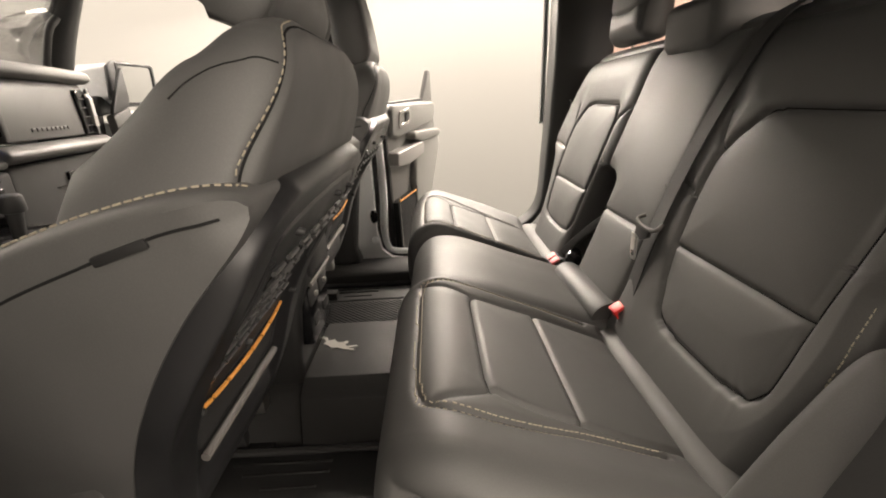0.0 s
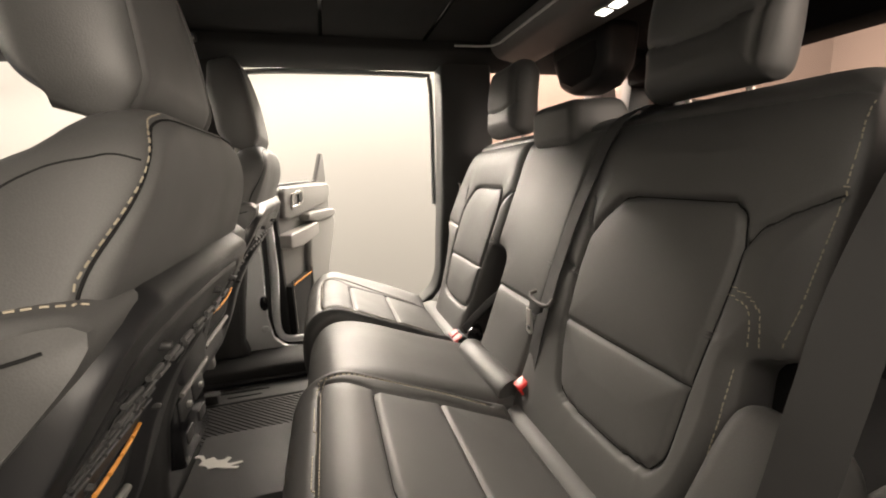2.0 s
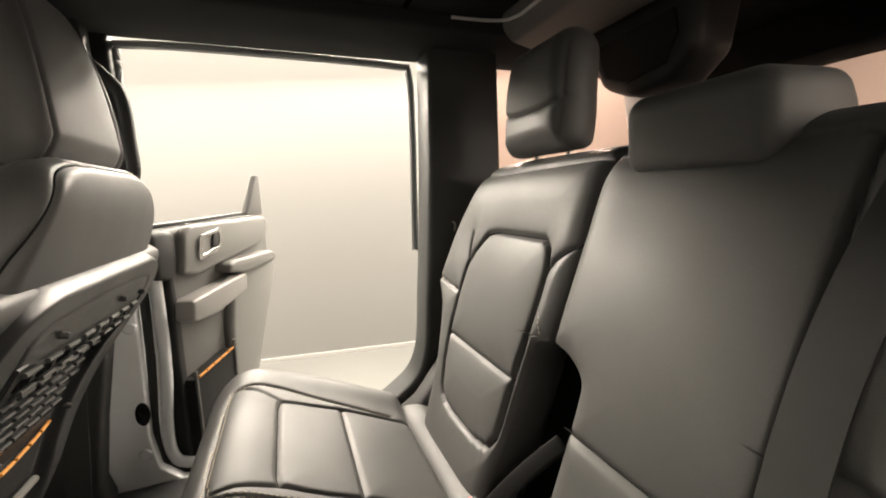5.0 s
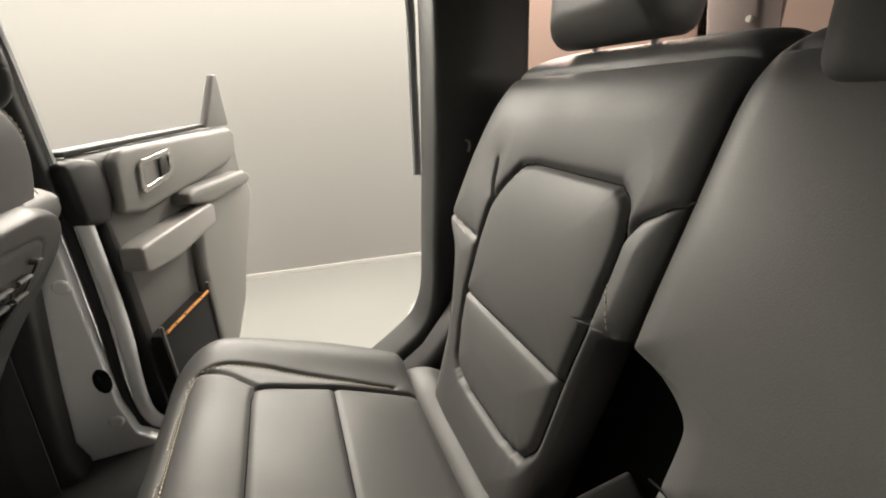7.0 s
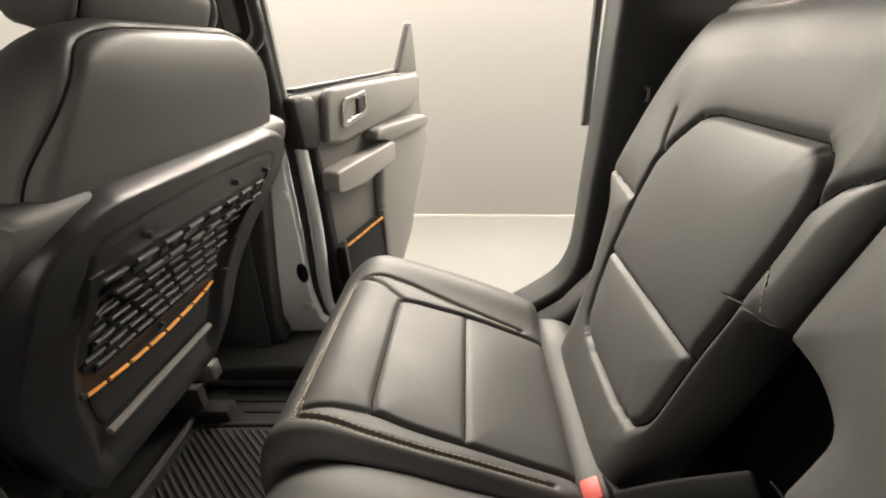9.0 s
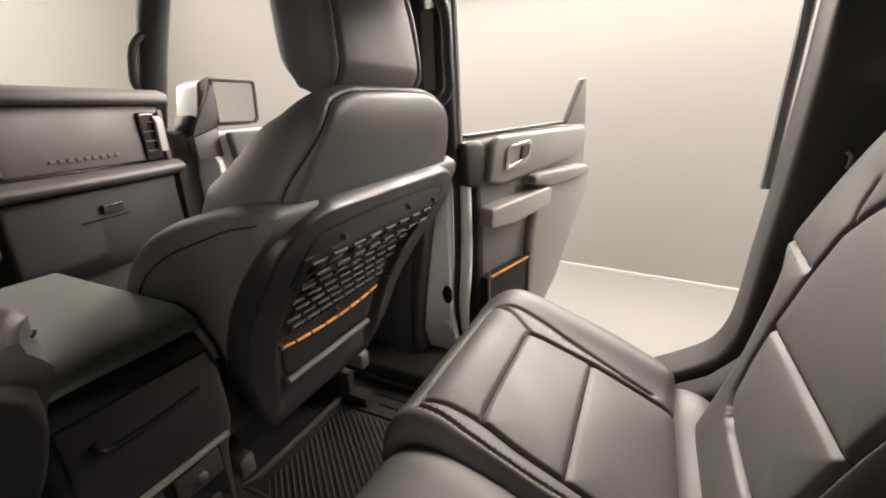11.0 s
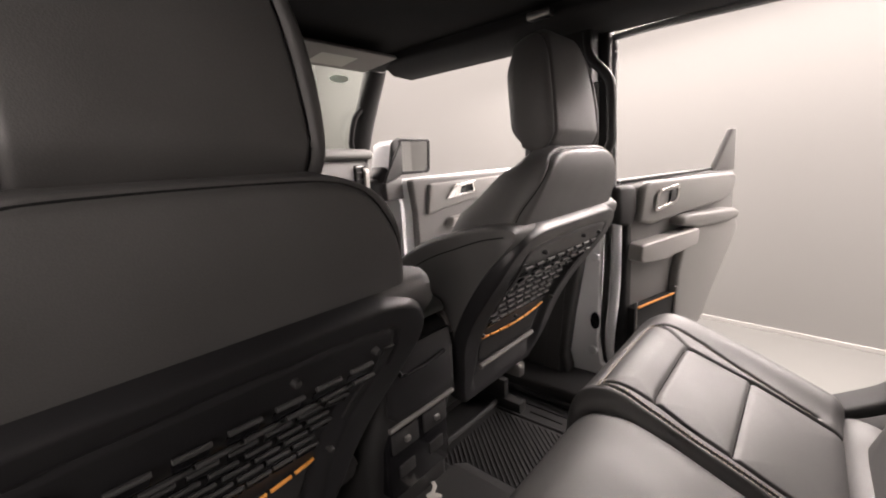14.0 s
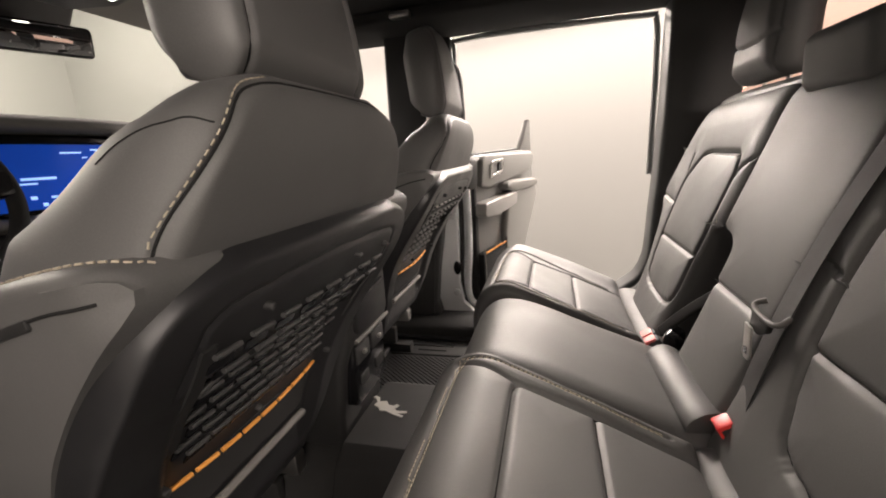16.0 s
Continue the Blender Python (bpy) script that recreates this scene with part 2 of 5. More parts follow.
def ribbon(pts, width_dir, width, thick, n=40):
    """A flat band along a smooth path, its width along width_dir."""
    p = spline(pts, n)
    w = Vector(width_dir).normalized()
    b = bmesh.new()
    rings = []
    for i in range(len(p)):
        t = Vector(p[min(i + 1, len(p) - 1)] - p[max(i - 1, 0)]).normalized()
        k = (w - t * w.dot(t)).normalized()
        q = t.cross(k)
        c = Vector(p[i])
        rings.append([b.verts.new(c + a * k * width / 2 + d * q * thick / 2) for a, d in ((-1, -1), (1, -1), (1, 1), (-1, 1))])
    for r0, r1 in zip(rings, rings[1:]):
        for j in range(4):
            b.faces.new((r0[j], r0[(j + 1) % 4], r1[(j + 1) % 4], r1[j]))
    b.faces.new(rings[0][::-1])
    b.faces.new(rings[-1])
    bmesh.ops.recalc_face_normals(b, faces=b.faces[:])
    return b


def cylinder(p0, p1, r0, r1=None, sides=20, bevel=0.0):
    p0, p1 = Vector(p0), Vector(p1)
    b = bmesh.new()
    d = p1 - p0
    bmesh.ops.create_cone(b, cap_ends=True, segments=sides, radius1=r0, radius2=r0 if r1 is None else r1, depth=d.length,
                          matrix=Matrix.Translation((p0 + p1) / 2) @ d.to_track_quat("Z", "Y").to_matrix().to_4x4())
    return bevelled(b, bevel, 2, 50)


def far_from(u, v, line):
    """Distance of points to a broken line."""
    best = np.full(u.shape, 9.0)
    for (a, b), (c, d) in zip(line, line[1:]):
        ex, ey = c - a, d - b
        k = np.clip(((u - a) * ex + (v - b) * ey) / max(ex * ex + ey * ey, 1e-12), 0, 1)
        best = np.minimum(best, np.hypot(u - a - k * ex, v - b - k * ey))
    return best


class Pad:
    """An upholstered or moulded body: an outline on a curved side profile, puffed out, with seams pressed in.

    prof: side profile as (x, z), bottom to top or front to back; left/right: outline as (v, y) pairs, v being z or x along
    the profile (key); face: which side the detailed face looks (+1: left of the profile's way, -1: right of it)."""

    def __init__(self, prof, key, left, right, thick, back, radius, face=1, seams=(), puff=0.0, swell=None, y0=0.0, mirror=1, back_swell=None):
        self.back_swell = back_swell
        self.p = spline(prof, 240)
        self.s = np.r_[0, np.cumsum(np.hypot(*np.diff(self.p, axis=0).T))]
        k = self.p[:, 1] if key == "z" else self.p[:, 0]
        self.k = k
        self.key = key
        t = np.gradient(self.p, axis=0)
        t /= np.linalg.norm(t, axis=1)[:, None]
        self.n = np.c_[-t[:, 1], t[:, 0]] * face
        self.left, self.right = [np.array(sorted((self.s_of(q) / self.s[-1], y) for q, y in tab)) for tab in (left, right)]
        self.left, self.right = [np.c_[spline(t, 70)] if len(t) > 3 else t for t in (self.left, self.right)]
        self.thick, self.back, self.radius, self.seams, self.puff, self.swell, self.y0, self.mirror = thick, back, radius, seams, puff, swell, y0, mirror
        self.lines = [([(a, self.s_of(b)) for a, b in line], w, d) for line, w, d in seams]
        s = self.s
        lft = [(self.lim(self.left, x), x) for x in np.linspace(0, s[-1], 90)]
        rgt = [(self.lim(self.right, x), x) for x in np.linspace(0, s[-1], 90)]
        self.outline = lft + rgt[::-1] + lft[:1]

    def s_of(self, kv):
        return float(np.interp(kv, self.k, self.s)) if np.all(np.diff(self.k) > 0) else float(self.s[int(np.argmin(np.abs(self.k - kv) + (0 if self.key == "z" else 1e-6 * np.arange(len(self.k))[::-1])))])

    def lim(self, tab, s):
        return float(np.interp(s / self.s[-1], tab[:, 0], tab[:, 1]))

    def depth(self, u, s):
        e = np.clip(far_from(u, s, self.outline) / self.radius, 0, 1)
        e = np.sqrt(np.maximum(0, 1 - (1 - e) ** 2))
        d = self.thick * e
        near = far_from(u, s, self.outline)
        for line, w, dep in self.lines:
            f = far_from(u, s, line)
            near = np.minimum(near, f)
            d = d - dep * np.exp(-(f / w) ** 2) * e
        if self.puff:
            d = d + self.puff * (1 - np.exp(-near / 0.03)) * e
        if self.swell:
            d = d + self.swell(u, s / self.s[-1]) * e
        return d

    def place(self, u, s, d):
        x = np.interp(s, self.s, self.p[:, 0]) + d * np.interp(s, self.s, self.n[:, 0])
        z = np.interp(s, self.s, self.p[:, 1]) + d * np.interp(s, self.s, self.n[:, 1])
        return np.stack([x, self.mirror * u + self.y0, z], -1)

    def on(self, u, kv, lift=0.0):
        u, s = np.atleast_1d(np.array(u, float)), np.array([self.s_of(q) for q in np.atleast_1d(kv)])
        return self.place(u, s, self.depth(u, s) + lift)

    def mesh(self, nu=90, nv=90, name="pad"):
        a = 0.5 - 0.5 * np.cos(np.pi * np.linspace(0, 1, nu))
        a = 0.45 * a + 0.55 * np.linspace(0, 1, nu)
        b = 0.5 - 0.5 * np.cos(np.pi * np.linspace(0, 1, nv))
        s = (0.45 * b + 0.55 * np.linspace(0, 1, nv)) * self.s[-1]
        lo = np.array([self.lim(self.left, q) for q in s])
        hi = np.array([self.lim(self.right, q) for q in s])
        u = lo[:, None] + (hi - lo)[:, None] * a[None, :]
        ss = np.repeat(s[:, None], nu, 1)
        inner = np.zeros(u.shape)
        inner[1:-1, 1:-1] = 1
        top = self.place(u, ss, self.depth(u, ss) * inner)
        e = np.clip(far_from(u, ss, self.outline) / self.radius, 0, 1)
        under = self.back + (self.back_swell(u, ss / self.s[-1]) if self.back_swell else 0)
        bot = self.place(u, ss, -under * np.sqrt(np.maximum(0, 1 - (1 - e) ** 2)) * inner)
        verts = np.vstack([top.reshape(-1, 3), bot.reshape(-1, 3)])
        idx = np.arange(nu * nv).reshape(nv, nu)
        q = np.stack([idx[:-1, :-1], idx[:-1, 1:], idx[1:, 1:], idx[1:, :-1]], -1).reshape(-1, 4)
        faces = np.vstack([q, q[:, ::-1] + nu * nv])
        me = bpy.data.meshes.new(name)
        me.from_pydata(verts.tolist(), [], faces.tolist())
        b2 = bmesh.new()
        b2.from_mesh(me)
        bmesh.ops.remove_doubles(b2, verts=b2.verts[:], dist=1e-5)
        bmesh.ops.recalc_face_normals(b2, faces=b2.faces[:])
        b2.to_mesh(me)
        b2.free()
        return me


def stitches(pad, lines, pitch=0.0075, long=0.0050, wide=0.0011, lift=0.0007):
    """Small thread dashes along lines (u, key) on a pad."""
    b = bmesh.new()
    for line in lines:
        pts = np.array(line, float)
        seg = np.r_[0, np.cumsum(np.hypot(*np.diff(pts, axis=0).T))]
        n = max(2, int(seg[-1] * 1.1 / pitch))
        ds = np.linspace(0, seg[-1], n * 2)
        u, k = np.interp(ds, seg, pts[:, 0]), np.interp(ds, seg, pts[:, 1])
        w = pad.on(u, k, lift)
        for i in range(0, len(w) - 1, 2):
            p, q = Vector(w[i]), Vector(w[i + 1])
            t = (q - p).normalized()
            side = t.cross(Vector((0.3, 0.2, 1))).normalized() * wide / 2
            up = side.cross(t).normalized() * wide / 2
            c = (p + q) / 2
            vs = [b.verts.new(c + a * t * long / 2 + d * side + f * up) for a in (-1, 1) for d, f in ((-1, -1), (1, -1), (1, 1), (-1, 1))]
            for f in ((0, 1, 2, 3), (7, 6, 5, 4), (0, 4, 5, 1), (1, 5, 6, 2), (2, 6, 7, 3), (3, 7, 4, 0)):
                b.faces.new([vs[j] for j in f])
    return b


def eased(pts, rounds=2):
    """A closed line with its corners cut round."""
    p = np.array(pts, float)
    p = np.stack([p, 0.5 * (p + np.roll(p, -1, 0))], 1).reshape(-1, 2)
    for _ in range(rounds):
        q = np.roll(p, -1, 0)
        p = np.stack([0.75 * p + 0.25 * q, 0.25 * p + 0.75 * q], 1).reshape(-1, 2)
    return [tuple(v) for v in p] + [tuple(p[0])]


def loop_line(pts, n=10):
    """Rounds the corners of a line a little."""
    return [tuple(q) for q in spline(pts, n * (len(pts) - 1) + 1)]

# ---- studio ----
TURN_WALL = math.atan2(-0.14, 1.30)
wall_m = Matrix.Translation((0.4, 3.45, 0)) @ Matrix.Rotation(TURN_WALL, 4, "Z")
lone("studio_floor", box(-9, 9, -6, 5, -0.2, 0.0, 0), CONCRETE, "pale grey polished studio floor", "floor", smooth=False)
lone("wall_right", moved(box(-12, 12, 0, 0.2, 0, 4.0, 0), wall_m), WALL, "warm white plastered studio wall", "wall", smooth=False)
lone("skirting", moved(box(-12, 12, -0.012, -0.001, 0, 0.035, 0.002), wall_m), SKIRT, "thin white skirting along the studio wall", "skirting", smooth=False)
lone("wall_front", box(-6.2, -6.0, -6, 5, 0, 4.0, 0), WALL, "warm white plastered studio wall ahead of the car", "wall", smooth=False)
lone("wall_left", box(-9, 9, -5.2, -5.0, 0, 4.0, 0), WALL, "warm white plastered studio wall", "wall", smooth=False)
lone("wall_rear", box(6.5, 6.7, -6, 5, 0, 4.0, 0), WALL, "warm white plastered studio wall behind the car", "wall", smooth=False)
lone("studio_ceiling", box(-9, 9, -6, 5, 4.0, 4.2, 0), CEILING, "dark studio ceiling", "ceiling", smooth=False)

# ---- car shell ----
lone("car_floor", merge(box(-0.95, 0.78, -0.74, 0.74, 0.56, 0.60, 0.004), box(0.74, 2.1, -0.74, 0.74, 0.56, 0.78, 0.02)), CARPET, "black carpeted car floor", "floor")
lone("tunnel", slab([(-0.20, 0.60), (-0.13, 0.72), (-0.09, 0.745), (0.09, 0.745), (0.13, 0.72), (0.20, 0.60)], "x", -0.9, 0.76, 0.02, 3), CARPET, "black carpeted transmission tunnel", "floor")
for side in (1, -1):
    f = 1 if side > 0 else -1
    lone("sill", slab([(f * 0.66, 0.56), (f * 0.66, 0.68), (f * 0.70, 0.70), (f * 0.80, 0.70), (f * 0.82, 0.66), (f * 0.82, 0.56)], "x", -0.5, 1.0, 0.008), PLASTIC, "black plastic door sill trim", "sill")
    lone("outer_sill", slab([(f * 0.824, 0.45), (f * 0.824, 0.67), (f * 0.86, 0.68), (f * 0.90, 0.62), (f * 0.90, 0.45)], "x", -0.6, 1.0, 0.01), PAINT, "white painted body sill", "sill")
    # pillar between the doors
    lone("pillar_trim", slab([(0.23, 1.80), (0.44, 1.80), (0.448, 1.30), (0.425, 1.15), (0.385, 0.90), (0.368, 0.76), (0.385, 0.70), (0.05, 0.69), (0.12, 0.90), (0.18, 1.10), (0.22, 1.30)], "y", f * 0.735, f * 0.80, 0.015, 3), PLASTIC, "black plastic trim on the pillar between the doors", "pillar")
    lone("upper_pillar", slab([(0.24, 1.80), (0.466, 1.80), (0.482, 1.255), (0.22, 1.255)], "y", f * 0.802, f * 0.85, 0.012, 3), PLASTIC, "dark upper pillar cover", "pillar")
    jamb = thing("pillar_jamb", (0.40, f * 0.82, 0.67), "white painted pillar jamb between the doors", "pillar", kind="structure")
    part("jamb_panel", slab([(0.20, 0.672), (0.20, 1.25), (0.44, 1.25), (0.456, 1.21), (0.452, 0.82), (0.466, 0.735), (0.51, 0.695), (0.60, 0.682), (0.60, 0.672)], "y", f * 0.802, f * 0.835, 0.010, 3), PAINT, jamb)
    part("jamb_seal", tube([(0.466, f * 0.838, 1.25), (0.464, f * 0.838, 1.0), (0.455, f * 0.838, 0.83), (0.463, f * 0.838, 0.745), (0.50, f * 0.838, 0.695), (0.62, f * 0.838, 0.688)], 0.010, 8, 40), RUBBER, jamb, "black rubber seal")
    part("painted_flange", tube([(0.488, f * 0.846, 1.232), (0.491, f * 0.846, 1.20), (0.493, f * 0.846, 1.04), (0.489, f * 0.846, 0.93), (0.480, f * 0.846, 0.82), (0.484, f * 0.846, 0.745), (0.515, f * 0.846, 0.712), (0.62, f * 0.846, 0.705)], 0.0145, 10, 50), PAINT, jamb, "white painted door opening flange")
    # A dark disc laid on the jamb stands in for an open hole.
    for zz, rr in ((0.885, 0.030),):
        part("jamb_hole", slab([(0.445 + 0.016 * math.cos(q), zz + rr * math.sin(q)) for q in np.linspace(0, 2 * math.pi, 16, endpoint=False)], "y", f * 0.80, f * 0.804 - f * 0.006, 0.001), GLOSS, jamb, "dark oval disc in place of a hole")
    for zz in (1.10, 0.78):
        part("jamb_bolt", cylinder((0.44, f * 0.803, zz), (0.44, f * 0.796, zz), 0.016, 0.012, 16, 0.002), PAINT, jamb, "white painted bolt head")
    # rear pillar beside the back seat, with the arch trim at its foot
    foot = spline([(0.94, 0.705), (0.948, 0.745), (0.978, 0.785), (1.053, 0.835), (1.110, 0.88), (1.135, 0.93), (1.145, 0.985), (1.152, 1.10), (1.162, 1.25), (1.172, 1.45)], 36)
    lone("rear_pillar", slab([(1.18, 1.80), (1.385, 1.80), (1.39, 1.42), (1.39, 0.78), (1.10, 0.74)] + [tuple(v) for v in foot], "y", f * 0.715, f * 0.822, 0.022, 4), PILLAR, "black moulded trim on the rear pillar", "pillar")
    lone("wheel_housing", slab([(0.98, 0.66), (1.02, 0.80), (1.10, 0.855), (1.20, 0.98), (1.45, 1.02), (1.75, 0.98), (1.9, 0.66)], "y", f * 0.62, f * 0.714, 0.03, 4), PLASTIC, "black plastic wheel housing trim", "trim")
    lone("door_seal", tube([(1.160, f * 0.835, 1.23), (1.163, f * 0.835, 1.4), (1.166, f * 0.835, 1.60), (1.160, f * 0.835, 1.735), (1.12, f * 0.835, 1.752), (0.8, f * 0.835, 1.757), (0.50, f * 0.835, 1.752), (0.472, f * 0.835, 1.72), (0.475, f * 0.835, 1.5), (0.478, f * 0.838, 1.26)], 0.010, 8, 90), SEALGREY, "dark grey rubber seal round the rear door opening", "seal")
    lone("rear_jamb", slab([(1.21, 1.80), (1.42, 1.80), (1.42, 0.6), (1.08, 0.6), (1.07, 0.74), (1.135, 0.848), (1.17, 0.895), (1.195, 0.945), (1.21, 1.0), (1.21, 1.15), (1.22, 1.4)], "y", f * 0.824, f * 0.90, 0.012, 3), PAINT, "white painted rear door jamb", "pillar")
    lone("roof_rail", slab([(f * 0.66, 1.86), (f * 0.66, 1.80), (f * 0.72, 1.765), (f * 0.82, 1.76), (f * 0.86, 1.79), (f * 0.86, 1.86)], "x", -0.35, 2.2, 0.01, 3), RAIL, "dark roof rail trim above the doors", "rail")
    lone("quarter_wall", slab([(1.40, 0.6), (1.40, 1.43), (2.2, 1.43), (2.2, 0.6)], "y", f * 0.76, f * 0.88, 0.01), PLASTIC, "black plastic cargo side trim", "wall")
    lone("rear_corner_pillar", slab([(2.02, 1.40), (2.08, 1.80), (2.2, 1.80), (2.2, 1.40)], "y", f * 0.74, f * 0.86, 0.01), PLASTIC, "black rear corner pillar", "pillar")
    g = lone("quarter_glass", slab([(1.385, 1.425), (1.385, 1.80), (2.1, 1.80), (2.04, 1.425)], "y", f * 0.80, f * 0.805, 0.0), TINT, "rose tinted quarter window", "window", smooth=False)
    g.visible_shadow = False
    # windscreen pillar
    lone("windscreen_pillar", tube([(-0.66, f * 0.72, 1.36), (-0.56, f * 0.72, 1.60), (-0.44, f * 0.71, 1.81)], 0.045, 12), PLASTIC, "dark grey windscreen pillar trim", "pillar")
lone("headliner", box(-0.45, 1.36, -0.70, 0.70, 1.83, 1.86, 0.006), HEADLINER, "dark felt headliner under the hard roof", "ceiling")
lone("rear_headliner", box(1.36, 2.2, -0.80, 0.80, 1.83, 1.86, 0.006), HEADLINER, "dark felt headliner over the cargo area", "ceiling")
lone("tailgate", box(2.12, 2.2, -0.76, 0.76, 0.6, 1.42, 0.02), PLASTIC, "black plastic inner tailgate panel", "tailgate")
g = lone("rear_glass", box(2.16, 2.165, -0.74, 0.74, 1.42, 1.80, 0), TINT, "rose tinted rear window", "window", smooth=False)
g.visible_shadow = False
lone("rear_header", box(2.05, 2.2, -0.76, 0.76, 1.70, 1.83, 0.02), HEADLINER, "black rear header trim", "trim")
lone("roof_bow", slab([(1.34, 1.83), (1.345, 1.79), (1.37, 1.765), (1.46, 1.745), (1.53, 1.76), (1.55, 1.83)], "y", -0.62, 0.62, 0.01, 3), TRIM_GREY, "grey moulded roof bow with a small lamp", "roof bow")



def seam_lines(pad, lines, owner):
    """Thin dark lines along the bottom of a pad's seams."""
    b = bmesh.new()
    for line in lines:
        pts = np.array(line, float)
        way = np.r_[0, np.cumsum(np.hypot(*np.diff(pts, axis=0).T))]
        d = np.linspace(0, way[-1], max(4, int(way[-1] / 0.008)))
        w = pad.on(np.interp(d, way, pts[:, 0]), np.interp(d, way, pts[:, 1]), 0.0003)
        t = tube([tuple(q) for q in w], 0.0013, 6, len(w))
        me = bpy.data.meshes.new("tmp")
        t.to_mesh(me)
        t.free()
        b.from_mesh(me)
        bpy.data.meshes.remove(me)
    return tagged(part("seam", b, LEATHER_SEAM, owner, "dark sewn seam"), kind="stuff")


def stitch(bm, owner, label):
    return tagged(part("stitching", bm, THREAD, owner, label), kind="stuff")


def rolled(poly, y0, y1, r, seg=7, across=12, square=None):
    """A cushion drawn out from y0 to y1 along a closed side outline, its outer edges rolled over."""
    p = np.array(poly, float)
    loop = spline(list(p) + [p[0]], 91)[:-1]
    for _ in range(9):
        loop = 0.5 * loop + 0.25 * (np.roll(loop, 1, 0) + np.roll(loop, -1, 0))
    t = np.roll(loop, -1, 0) - np.roll(loop, 1, 0)
    nrm = np.c_[-t[:, 1], t[:, 0]] / np.linalg.norm(t, axis=1)[:, None]
    area2 = np.sum(loop[:, 0] * np.roll(loop[:, 1], -1) - np.roll(loop[:, 0], -1) * loop[:, 1])
    nrm *= 1 if area2 > 0 else -1
    sgn = 1 if y1 > y0 else -1
    rows = [(y0 + sgn * r * (1 - math.cos(a)) , r * (1 - math.sin(a))) for a in np.linspace(0.25, math.pi / 2, seg)]
    rows += [(y1 - sgn * r * (1 - math.cos(a)), r * (1 - math.sin(a))) for a in np.linspace(math.pi / 2, 0.0, seg + 2)]
    b = bmesh.new()
    n = len(loop)
    way = np.arctan2(t[:, 1], t[:, 0])
    bend = np.abs((np.roll(way, -1) - np.roll(way, 1) + np.pi) % (2 * np.pi) - np.pi)
    most = 0.6 * np.linalg.norm(t, axis=1) / np.maximum(bend, 1e-6)          # no edge rolls in past its own curvature
    most = np.min([np.roll(most, k) for k in range(-4, 5)], axis=0)
    if square:                                    # from this corner of the outline on, the edge stays square
        k = int(np.argmin(np.hypot(loop[:, 0] - square[0], loop[:, 1] - square[1])))
        most[k:] = 0.0
        most[k - 8:k] *= np.linspace(1, 0, 8)
        most[:5] *= np.linspace(0, 1, 5)
    rings = [[b.verts.new((q[0] + min(d, w) * m[0], y, q[1] + min(d, w) * m[1])) for q, m, w in zip(loop, nrm, most)] for y, d in rows]
    for r0, r1 in zip(rings, rings[1:]):
        for i in range(n):
            b.faces.new((r0[i], r0[(i + 1) % n], r1[(i + 1) % n], r1[i]))
    b.faces.new(rings[0])
    end = rings[-1]
    rows = [[end[0]] * (across + 1)]              # the end is closed by a ladder of faces from one flank to the other
    for i in range(1, n // 2):
        p, q = end[i], end[n - i]
        rows.append([p] + [b.verts.new(p.co.lerp(q.co, k / across)) for k in range(1, across)] + [q])
    rows.append([end[n // 2]] * (across + 1))
    for r0, r1 in zip(rows, rows[1:]):
        for k in range(across):
            f = list(dict.fromkeys((r0[k], r0[k + 1], r1[k + 1], r1[k])))
            if len(f) > 2:
                b.faces.new(f)
    bmesh.ops.recalc_face_normals(b, faces=b.faces[:])
    return b


# ---- rear seat ----
CUSH = [(0.672, 0.72), (0.655, 0.80), (0.645, 0.88), (0.650, 0.945), (0.672, 0.985), (0.71, 0.998), (0.76, 0.978), (0.82, 0.950), (0.88, 0.925), (0.95, 0.893), (1.03, 0.858)]
BACK = [(1.045, 0.80), (1.072, 0.88), (1.144, 1.077), (1.187, 1.195), (1.230, 1.310), (1.258, 1.385), (1.277, 1.415), (1.305, 1.434), (1.36, 1.444), (1.42, 1.436)]


